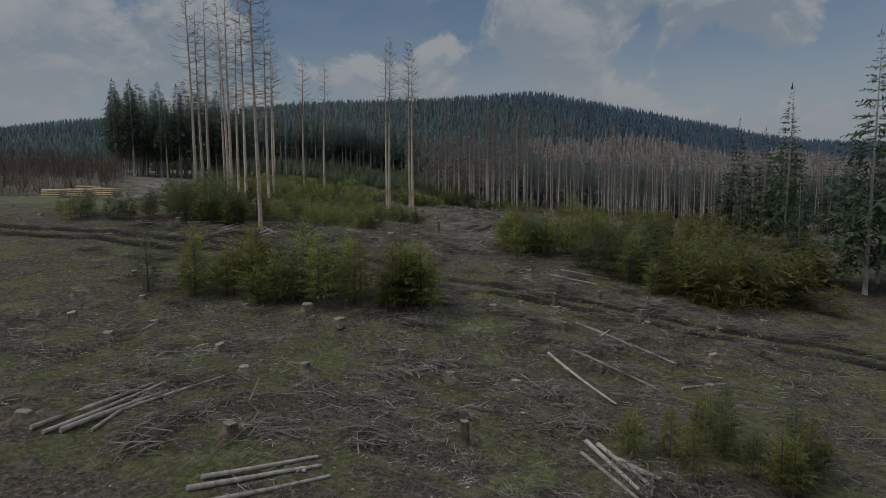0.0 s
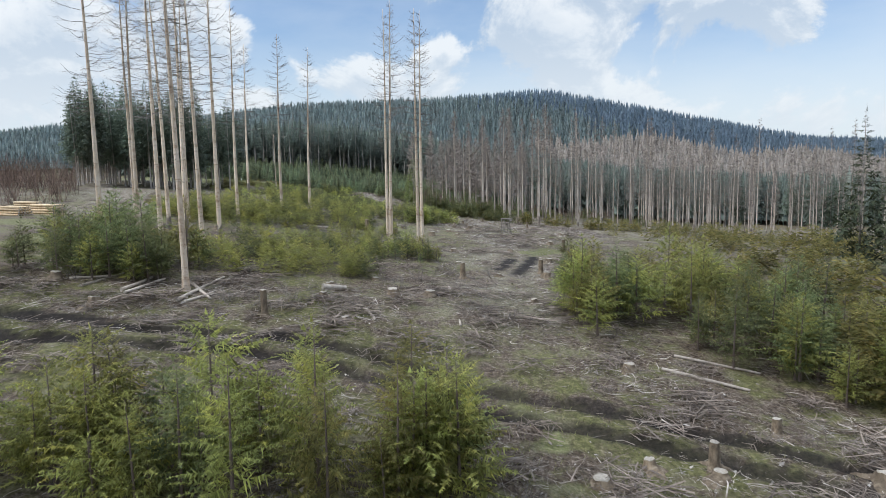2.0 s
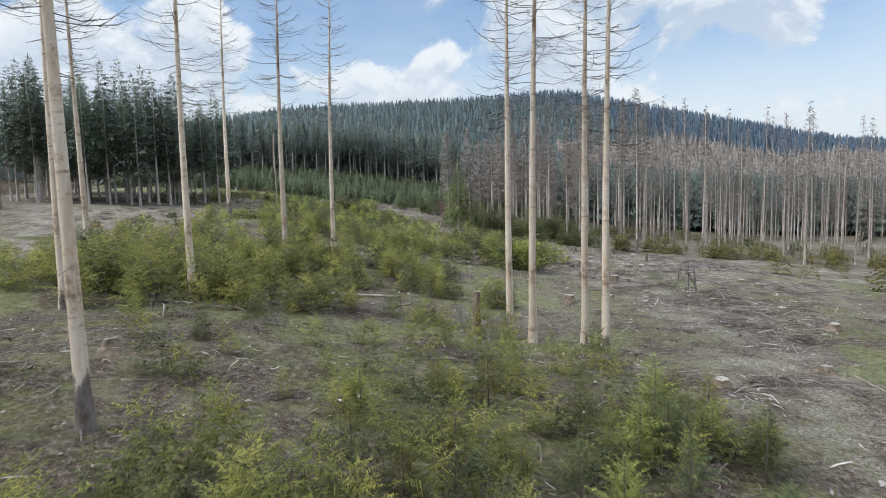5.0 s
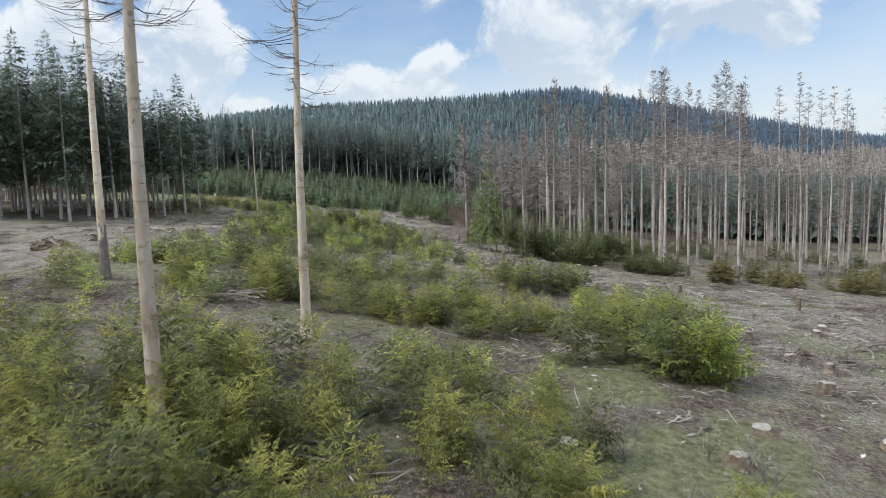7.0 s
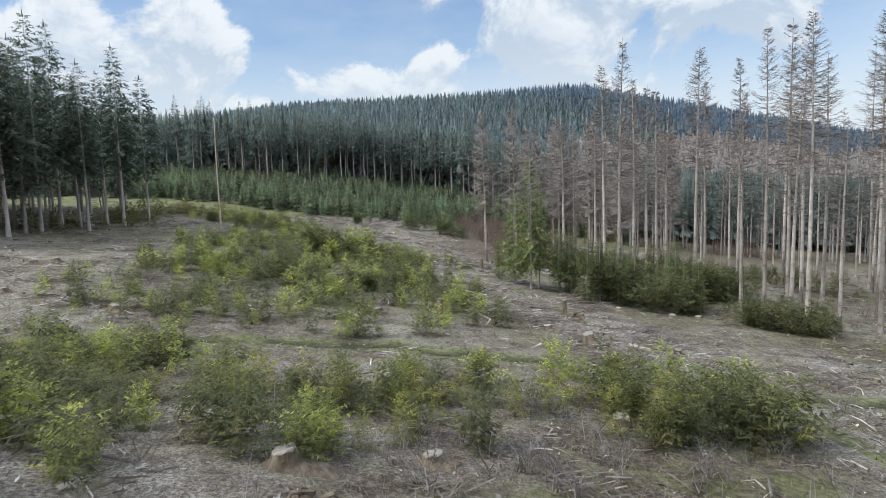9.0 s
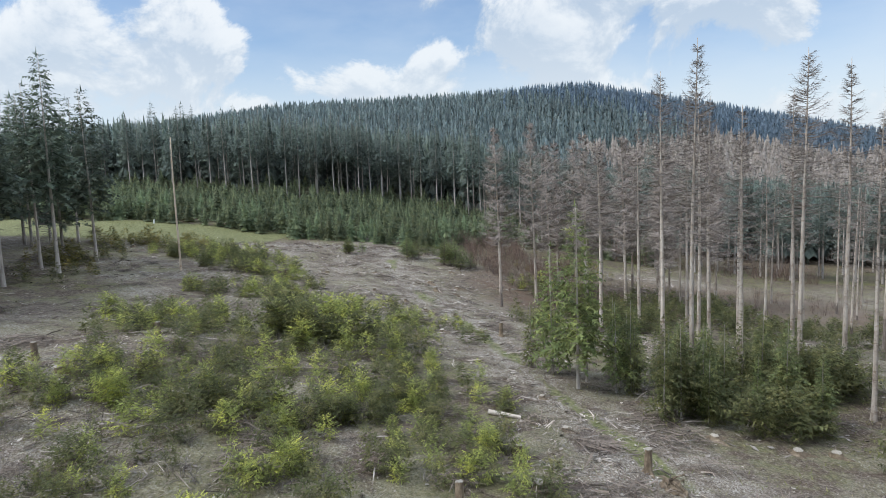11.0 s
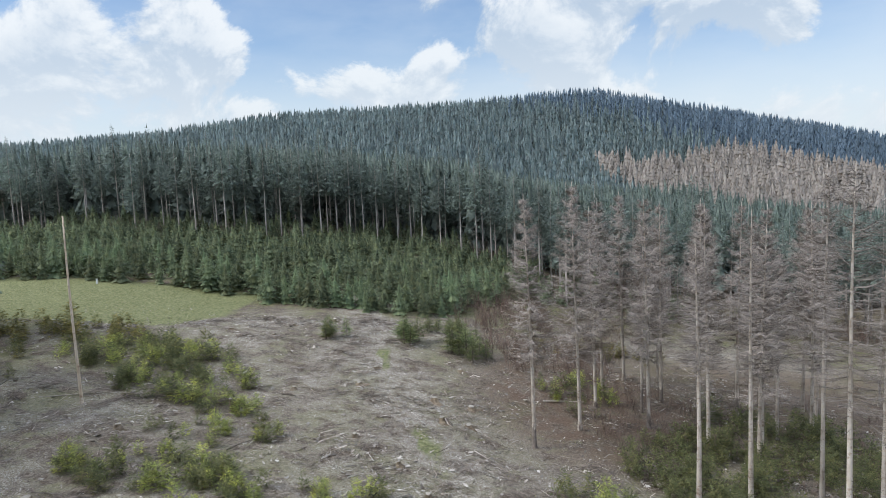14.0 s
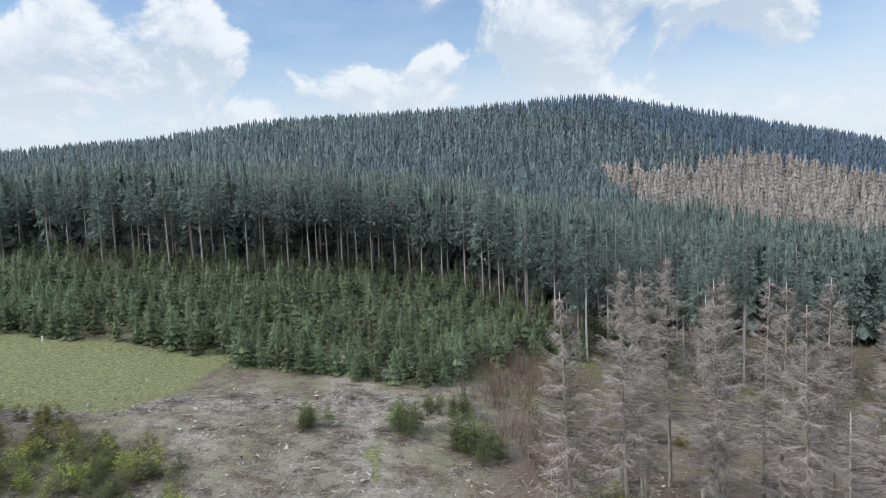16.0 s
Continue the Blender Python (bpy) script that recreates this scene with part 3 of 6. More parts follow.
def mud_zone(x, y):
    rut = np.minimum(line_distance(x, y, RUT_A), line_distance(x, y, RUT_B))
    mud = (1 - smooth(0.38, 0.75, rut + 0.2 * wobble(x, y, 1.0, 7))) * (0.9 + 0.2 * wobble(x, y, 2.3, 17))
    patch = np.minimum(line_distance(x, y, [(4.2, 76.3), (2.7, 70.5)]), line_distance(x, y, [(6.4, 78.1), (5.2, 73.6), (3.8, 68.3)])) / 0.55
    pools = 1 - smooth(0.6, 1.3, patch + 0.25 * wobble(x, y, 0.9, 8))
    wet = (1 - smooth(0.15, 0.6, np.minimum(line_distance(x, y, TRACK_C), line_distance(x, y, TRACK_D)) + 0.2 * wobble(x, y, 1.1, 27))) * 0.8
    return np.clip(np.maximum(np.maximum(mud, pools), wet), 0, 1)


def lane_zone(x, y):
    lane = (1 - smooth(1.0, 6.0, line_distance(x, y, LANE) + 2.0 * wobble(x, y, 3, 9))) * np.interp(y, [90, 125], [0.6, 1.0])
    start = smooth(48, 62, y)
    skid = 1 - smooth(1.2, 3.0, line_distance(x, y, SKID) + 0.8 * wobble(x, y, 2, 10))
    left = (1 - smooth(0.6, 1.2, np.hypot((x + 45) / 22, (y - 150) / 16))) * 0.7
    side = (1 - smooth(0.6, 1.2, np.hypot((x - 12) / 14, (y - 128) / 16))) * 0.8
    road = 1 - smooth(1.0, 2.2, line_distance(x, y, [(-56, 126), (-64, 146), (-78, 172), (-100, 190)]))
    clear = (1 - smooth(0.6, 1.1, np.hypot((x - 24) / 12, (y - 238) / 9))) * 0.9
    field = (1 - smooth(0.5, 1.2, np.hypot((x + 24) / 26, (y - 205) / 32))) * (0.5 + 0.5 * wobble(x, y, 4.2, 29))
    return np.clip(np.maximum.reduce([(0.42 + 0.5 * wobble(x, y, 5.5, 19) + 0.2 * wobble(x, y, 1.7, 20)) * smooth(70, 120, y) * (1 - smooth(236, 250, y)), lane * start, skid, road, left, side, clear, field]), 0, 1)


def bracken_zone(x, y):
    a = 1 - smooth(0.6, 1.15, np.hypot((x + 1) / 14, (y - 214) / 18))
    b = 1 - smooth(0.6, 1.15, np.hypot((x - 24) / 26, (y - 215) / 25))
    forest = smooth(272, 292, y) * (1 - smooth(380, 420, y)) * 0.6
    return np.clip(np.maximum(np.maximum(a, b * 0.8), forest), 0, 1)


ground = build_ground()


# ---- trees ----
def spray(shape, rnd, base, az, rise, length, droop, k, width, hang=0.25, slim=0.4):
    """A needle branch: side sprays along a bent spine."""
    ch, sh = math.cos(az), math.sin(az)

    def spine(s):
        return (base[0] + ch * length * s, base[1] + sh * length * s, base[2] + length * (rise * s - droop * s * s))
    for i in range(k):
        s = 0.16 + 0.8 * (i + rnd.random() * 0.7) / k
        p = spine(s)
        q = spine(min(1.0, s + slim / k))
        reach = width * length * (1.05 - s) * rnd.uniform(0.75, 1.25)
        for side in (-1, 1):
            ox, oy = -sh * side, ch * side
            tip = (p[0] + (ox * 0.85 + ch * 0.65) * reach, p[1] + (oy * 0.85 + sh * 0.65) * reach, p[2] + reach * hang * rnd.uniform(-1.5, 1.0))
            shape.add([p, q, tip], [(0, 1, 2)])
    a, b = spine(0.7), spine(1.0)
    w = 0.10 * length * width
    shape.add([(a[0] - sh * w, a[1] + ch * w, a[2]), (a[0] + sh * w, a[1] - ch * w, a[2]), b], [(0, 1, 2)])


def conifer_crown(seed, h, first, whorls, per, spread, k, rise=0.35, droop=0.35, width=0.42, taper=1.0, ragged=0.25, hang=0.25, slim=0.4):
    rnd = random.Random(seed)
    s = Shape()
    for w in range(whorls):
        u = (w + rnd.uniform(-0.2, 0.2)) / (whorls - 0.5)
        z = h * (first + (0.97 - first) * u)
        reach = spread * max(0.05, 1 - u) ** taper * (1 if u > 0.1 else 0.75)
        off = rnd.random() * 6.28
        for b in range(per):
            if rnd.random() < ragged * 0.4:
                continue
            ln = max(0.1, reach * rnd.uniform(1 - ragged, 1 + ragged))
            spray(s, rnd, (0, 0, z + rnd.uniform(-0.5, 0.5) * h / whorls * 0.6), off + 6.283 * b / per + rnd.uniform(-0.3, 0.3), rise + 0.5 * u, ln, droop, k, width, hang, slim)
    s.add([(0.03 * h ** 0.5, 0, h * 0.955), (-0.02 * h ** 0.5, 0.02 * h ** 0.5, h * 0.955), (0, 0, h)], [(0, 1, 2)])
    return s


def far_conifer(seed, h=20, spread=2.3, tiers=5, spikes=5, first=0.25, full=0.62):
    """A whole distant tree in one piece: tiers of drooping boughs round shared points of its axis."""
    rnd = random.Random(seed)
    s = Shape()
    for j in range(tiers):
        u = j / (tiers - 0.3)
        z0, reach = h * (first + (0.93 - first) * u), spread * (1 - u) ** full + 0.1
        top = len(s.v)
        s.v.append((0, 0, min(h, z0 + h * (0.95 - first) / tiers * 1.5)))
        if j:
            s.f.append((top, last, top + 1))
        last = top
        a0 = rnd.random() * 6.28
        for i in range(spikes):
            a = a0 + 6.283 * i / spikes + rnd.uniform(-0.3, 0.3)
            w, r, k = 0.6, reach * rnd.uniform(0.75, 1.2), len(s.v)
            drop = h * 0.02
            s.v.extend([(math.cos(a - w) * r * 0.75, math.sin(a - w) * r * 0.75, z0 + drop), (math.cos(a) * r, math.sin(a) * r, z0 - h * 0.03 * rnd.random()), (math.cos(a + w) * r * 0.75, math.sin(a + w) * r * 0.75, z0 + drop)])
            s.f.extend([(top, k, k + 1), (top, k + 1, k + 2)])
    k = len(s.v)
    s.v.extend([(0.22, 0, h * 0.88), (-0.2, 0.1, h * 0.88), (0, 0, h)])
    s.f.extend([(k, k + 1, k + 2), (last, k, k + 1)])
    return s


def stem(seed, h, r, sides=7, rings=8, lean=0.01, top=0.12, flare=1.3):
    rnd = random.Random(seed)
    s = Shape()
    ax, ay = rnd.uniform(-lean, lean), rnd.uniform(-lean, lean)
    px, py = rnd.random() * 6, rnd.random() * 6
    pts, radii = [(0, 0, -0.4)], [r * flare * 1.05]
    for i in range(rings + 1):
        u = (i / rings) ** 1.25
        z = u * h
        pts.append((ax * z + 0.006 * h * (math.sin(px + 4 * u) - math.sin(px)) * u, ay * z + 0.006 * h * (math.sin(py + 3.4 * u) - math.sin(py)) * u, z))
        radii.append(r * ((1 - u) * (1 - top) + top) * (flare if i == 0 else 1.0))
    s.tube(pts, radii, sides, cap=True)
    s.pts = pts
    return s


def stem_point(s, z):
    for a, b in zip(s.pts, s.pts[1:]):
        if b[2] >= z:
            t = (z - a[2]) / (b[2] - a[2])
            return a[0] + (b[0] - a[0]) * t, a[1] + (b[1] - a[1]) * t, z
    return s.pts[-1]


def dead_crown(seed, trunk, h, first, whorls, per, spread, twigs, thick=0.017, stubs=26, low=0.12, fine=0.010, snag=(0.08, 0.5), hang=(-0.25, 0.55)):
    """Bare branches: bent sticks that droop and turn up, with side twigs, and short snags below."""
    rnd = random.Random(seed)
    s = Shape()
    for w in range(whorls):
        u = (w + rnd.uniform(-0.3, 0.3)) / whorls
        z = h * (first + (0.985 - first) * u)
        o0 = stem_point(trunk, z)
        shape_u = (0.7 + 0.3 * min(1, u * 3)) * max(0.05, 1 - u) ** 0.62
        for b in range(per):
            if rnd.random() < 0.16:
                continue
            o = (o0[0], o0[1], o0[2] + rnd.uniform(-0.5, 0.5) * h * (1 - first) / whorls)
            az = rnd.random() * 6.283
            ln = spread * shape_u * (rnd.uniform(0.65, 1.2) if rnd.random() < 0.8 else rnd.uniform(0.15, 0.5))
            drop, lift = rnd.uniform(0.15, 0.42) * (1 - 0.8 * u), rnd.uniform(0.15, 0.42)
            ch, sh = math.cos(az), math.sin(az)

            def at_s(t, bend=rnd.uniform(-0.25, 0.25)):
                return (o[0] + ln * (ch * t - sh * bend * t * t), o[1] + ln * (sh * t + ch * bend * t * t), o[2] + ln * (0.25 * u * t - drop * t + (drop * 0.5 + lift) * t ** 3 + 0.35 * u * u * t))
            pts = [at_s(t) for t in (0, 0.4, 0.75, 1.0)]
            s.tube(pts, [thick, thick * 0.85, thick * 0.6, thick * 0.2], 3)
            for _ in range(twigs):
                t = rnd.uniform(0.2, 0.95)
                p, side, l2 = at_s(t), rnd.choice((-1, 1)), (0.22 + 0.26 * ln) * rnd.uniform(0.5, 1.5) * (1.25 - t * 0.6)
                q = (p[0] + l2 * (ch * 0.7 - sh * side * 0.7), p[1] + l2 * (sh * 0.7 + ch * side * 0.7), p[2] - l2 * rnd.uniform(*hang))
                wv = fine
                s.add([(p[0] + ch * wv, p[1] + sh * wv, p[2] - wv), (p[0] - ch * wv, p[1] - sh * wv, p[2] + wv), q], [(0, 1, 2)])
    for _ in range(stubs):
        z = h * rnd.uniform(low, first)
        o, az, ln = stem_point(trunk, z), rnd.random() * 6.283, rnd.uniform(*snag)
        s.tube([o, (o[0] + ln * math.cos(az), o[1] + ln * math.sin(az), z - ln * rnd.uniform(0, 0.5))], [thick * 1.1, thick * 0.5], 3)
    return s


def tree_thing(name, trunk, trunk_mat, crown, crown_mat, label, category, group="", crown_name="crown", crown_label=""):
    root = new(name)
    root.empty_display_size = 0.3
    tagged(root, label, category, group)
    part("trunk", trunk.mesh("trunk", trunk_mat, True), root)
    if crown is not None:
        tagged(part(crown_name, crown.mesh(crown_name, crown_mat), root, crown_label), kind="stuff")
    return root


class Stock:
    """A few built trees; the first use of each takes the built one, the others are copies."""

    def __init__(self, makers, seed):
        self.makers, self.made, self.rnd = makers, {}, random.Random(seed)

    def put(self, x, y, scale=1.0, tall=1.0, which=None, turn=None, sink=0.0, tilt=(0, 0)):
        k = self.rnd.randrange(len(self.makers)) if which is None else which
        a = self.rnd.random() * 360 if turn is None else turn
        m = pose(x, y, at(x, y) - sink, tilt[0], tilt[1], a) @ Matrix.Diagonal((scale, scale, scale * tall, 1))
        if k not in self.made:
            self.made[k] = self.makers[k]()
            self.made[k].matrix_basis = m
            return self.made[k]
        ob = copy_thing(self.made[k], Matrix.Identity(4))
        ob.matrix_basis = m
        return ob


def dead_maker(seed, h, r, first, whorls, per, spread, twigs, twig_mat, label, group, trunk_mat=M_TRUNK, fine=0.006, **more):
    def make():
        t = stem(seed, h, r, 9, 12, 0.008, 0.10)
        return tree_thing("dead_spruce", t, trunk_mat, dead_crown(seed + 50, t, h, first, whorls, per, spread, twigs, fine=fine, **more), twig_mat, label, "dead tree", group, "crown", "bare drooping grey branches")
    return make


BARE = "tall dead spruce with pale barkless trunk"
# the loose group on the rise and the pairs beside the lane
standing = Stock([dead_maker(100 + i, 23, 0.185, 0.40 + 0.05 * (i % 3), 30, 4, 2.7, 10, M_GREYTWIG, BARE + " on the cleared rise", "dead spruces left on the clearing") for i in range(5)], 1)
for x, y, hh in [(-15.4, 56.3, 23), (-23.3, 63.2, 22.5), (-18.4, 71.0, 22.5), (-18.7, 68.1, 22), (-20.6, 70.2, 23.5), (-25.4, 73.0, 22), (-24.2, 75.8, 23), (-20.9, 66.4, 22.5), (-24.8, 81.5, 22), (-27.9, 78.0, 21.5),
                 (-21.6, 86.0, 21), (-7.05, 87.8, 22.8), (-6.45, 84.2, 22.5), (-3.9, 85.6, 22.4), (-3.45, 83.7, 21.8), (-19.7, 96.0, 20), (-18.3, 104.9, 20), (-27.0, 108.5, 19.5), (-30.5, 94.0, 21)]:
    standing.put(x, y, 1.0, hh / 23)


# ---- the dead grove ----
GREY = "dead spruce with dense grey-brown twigs"
GROVE_TAG = (GREY + " in the dying grove", "dead spruces of the grove")
grove = Stock([dead_maker(200 + i, 23, 0.19, 0.42 + 0.06 * (i % 3), 44, 5, (2.2, 1.9, 2.4)[i % 3], 16, M_DEADTWIG, *GROVE_TAG, M_TRUNK_GREY, 0.009, stubs=30, snag=(0.1, 0.6)) for i in range(4)], 2)
grove_full = Stock([dead_maker(215 + i, 23, 0.19, 0.30 + 0.05 * (i % 3), 46, 7, (3.1, 2.7, 3.3)[i % 3], 40, M_LITTWIG, *GROVE_TAG, M_TRUNK_GREY, 0.012, stubs=36, snag=(0.2, 1.0), hang=(-0.15, 0.85)) for i in range(4)], 21)
grove_back = Stock([dead_maker(230 + i, 23, 0.155, 0.30 + 0.06 * (i % 3), 36, 5, (2.1, 1.9, 2.3)[i % 3], 9, M_DEADTWIG, *GROVE_TAG, M_TRUNK_GREY, 0.011, stubs=36, low=0.05, snag=(0.2, 0.9)) for i in range(4)], 22)


def grove_put(x, y, scale, tall):
    (grove_full if y > 196 and x < 30 else grove if x < 24 else grove_back).put(x, y, scale, tall)


GROVE_FRONT = [(1.4, 168.6, 23.2), (1.6, 175.2, 22.6), (-8.9, 201.2, 21.5), (-4.0, 206.2, 23), (1.0, 218.4, 21), (2.8, 207.6, 22), (6.2, 202, 21.5), (10.7, 201.8, 22), (9.8, 200.4, 20), (8.2, 209.5, 22),
               (7.5, 166.0, 22.5), (12.4, 176.0, 22), (13.7, 171.2, 23), (12.7, 160.0, 23.5), (11.0, 154.0, 23), (5.0, 176.6, 22), (17, 155, 22.5), (21, 158, 22), (26, 154, 23), (30.5, 158, 22), (35, 161.5, 22.5), (41, 155, 22),
               (46, 156.5, 23), (52, 152, 22), (58, 156, 22), (71, 153.5, 22), (36, 140, 21), (16, 164, 22), (8.5, 183, 22.5), (4.2, 190, 21), (14, 214, 22), (12.4, 220.5, 21), (4.4, 222, 22), (18.5, 208, 22.5), (-1.2, 212, 20.5), (22, 216, 22), (6.6, 215.4, 21.5)]


def clear_of(x, y, taken, gap):
    return all((x - a) ** 2 + (y - b) ** 2 > gap * gap for a, b in taken)


def in_grove(x, y):
    return y > 150 + max(0, 12 - x) * 2.4 and y > 148 and y < 226 - 0.12 * abs(x - 30) and x < 100 and not (x < 16 and y > 222)


rng = random.Random(7)
taken = [(x, y) for x, y, _ in GROVE_FRONT]
for x, y, hh in GROVE_FRONT:
    grove_put(x, y, 1.0, hh / 23)
count = 0
while count < 135:
    x, y = rng.uniform(-6, 98), rng.uniform(148, 226)
    if in_grove(x, y) and clear_of(x, y, taken, 2.7) and (y < 196 or rng.random() < 0.35) and (x > 45 or rng.random() < 0.5):
        taken.append((x, y))
        grove_put(x, y, rng.uniform(0.8, 1.05), rng.uniform(0.74, 1.12))
        count += 1

# the bare broken pole
pole_stem = stem(301, 15.5, 0.13, 9, 10, 0.012, 0.45, 1.25)
pole = tree_thing("dead_tree", pole_stem, M_TRUNK, dead_crown(302, pole_stem, 15.5, 0.9, 2, 2, 0.6, 0, stubs=14), M_GREYTWIG, "slender bare dead trunk with a broken top", "dead tree", "", "snags", "short broken branch stubs")
pole.matrix_basis = pose(-46.3, 200.2, at(-46.3, 200.2), 0, 0, 40)


# ---- living spruces ----
def mature_maker(seed, h, first, spread, label, group, mat=M_HAZED_MATURE, k=6, whorls=32, per=7, width=0.42, taper=0.6, dead=0):
    def make():
        t = stem(seed, h * 0.97, 0.0085 * h, 7, 7, 0.006, 0.1)
        crown = conifer_crown(seed + 40, h, first, whorls, per, spread, k, 0.10, 0.42, width, taper, 0.42, 0.6, 0.75)
        tree = tree_thing("spruce", t, M_LIVETRUNK, crown, mat, label, "spruce", group)
        if dead:
            dry = dead_crown(seed + 60, t, h, first + 0.08, 0, 0, 0, 0, 0.022, dead, 0.06, 0.01, (0.4, 2.0))
            tagged(part("dry_skirt", dry.mesh("dry_skirt", M_GREYTWIG), tree, "dry grey lower branches"), kind="stuff")
        return tree
    return make


wall = Stock([mature_maker(400 + i, 23.5, (0.48, 0.55, 0.42, 0.52, 0.34)[i], (2.7, 2.4, 3.0, 2.5, 2.9)[i], "tall hazed green spruce with bare lower trunk at the forest edge", "spruces of the forest edge", dead=70) for i in range(5)], 3)


def edge_y(x):
    return float(np.interp(x, [-140, -100, -60, -25, -8, 5, 20, 40, 90, 130], [296, 294, 290, 300, 286, 266, 262, 256, 252, 255]))


placed = []
x = -78.0
while x < 4:
    x += rng.uniform(2.2, 4.6)
    y = edge_y(x) - rng.uniform(0.5, 3.5)
    placed.append((x, y))
    wall.put(x, y, rng.uniform(0.85, 1.02), rng.uniform(0.85, 1.1), rng.choice((0, 1, 3)))
tries = 0
while len(placed) < 205 and tries < 20000:
    tries += 1
    x = rng.uniform(-130, 110)
    y = edge_y(x) + abs(rng.gauss(0, 14))
    if clear_of(x, y, placed, 2.9):
        placed.append((x, y))
        wall.put(x, y, rng.uniform(0.8, 1.05), rng.uniform(0.78, 1.16))

darkwood = Stock([mature_maker(430 + i, 23, (0.3, 0.38, 0.22, 0.34)[i], (3.1, 2.8, 3.4, 3.0)[i], "dark spruce of the small wood beside the clearing", "spruces of the small wood", M_WOOD, 6, 34, 8, 0.5, 0.55, 50) for i in range(4)], 4)
side = [(-60.6, 197.0), (-56.6, 193.4), (-58.0, 203.9), (-66, 186), (-71, 176.2), (-64, 192), (-62, 204), (-69, 199)]
side += [(rng.uniform(66, 104), rng.uniform(160, 188)) for _ in range(16)]
while len(side) < 100:
    x, y = rng.uniform(-125, -56), rng.uniform(158, 222)
    if clear_of(x, y, side, 3.2) and not (x > -68 and y > 188) and -0.47 * y - 3 < x < -50 - (y - 158) * 0.12:
        side.append((x, y))
for x, y in side:
    darkwood.put(x, y, rng.uniform(0.9, 1.1) * (0.66 if x > 0 else 1), rng.uniform(0.85, 1.05))

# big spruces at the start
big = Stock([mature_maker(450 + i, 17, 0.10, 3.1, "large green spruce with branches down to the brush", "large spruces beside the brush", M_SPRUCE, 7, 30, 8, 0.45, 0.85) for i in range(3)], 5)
for x, y, s in [(34.5, 52.5, 1.2), (37.5, 55.5, 1.0), (33, 60, 0.5), (39.6, 75, 1.05), (36.6, 81, 0.85), (38.4, 78, 0.78), (30.5, 66.5, 0.42), (46, 74, 0.7), (43, 58, 0.8), (45, 84, 0.6), (40, 50, 0.7), (43.5, 80, 0.7), (48, 92, 0.8), (50, 84, 0.7), (52, 98, 0.8)]:
    big.put(x, y, s * 1.05)


# ---- young spruces ----
def young_maker(seed, h, spread, whorls, per, k, mat=M_YOUNG, label="young self-sown green spruce with soft branches"):
    def make():
        t = stem(seed, h * 0.93, 0.012 * h + 0.012, 5, 4, 0.02, 0.15)
        return tree_thing("young_spruce", t, M_BARK, conifer_crown(seed + 30, h, 0.12, whorls, per, spread * 1.38, k, 0.42, 0.3, 0.25, 0.72, 0.38, 0.7, 0.75), mat, label, "young spruce", "young spruces on the clearing")
    return make


young = Stock([young_maker(500 + i, 3.0, (0.95, 0.8, 1.1, 0.9, 1.2)[i], (15, 16, 14, 16, 13)[i], 7, 18) for i in range(5)], 6)
young_deep = Stock([young_maker(520 + i, 3.0, (0.95, 0.85, 1.1, 0.9)[i], (15, 16, 14, 16)[i], 7, 18, M_YOUNG_DEEP, "dark green young self-sown spruce with dense branches") for i in range(4)], 61)
low_bases = [conifer_crown(560 + i, 2.0, 0.04, 10, 6, (0.95, 0.8, 1.1, 0.9)[i], 6, 0.45, 0.25, 0.38, 0.55, 0.4, 0.6, 0.55) for i in range(4)]
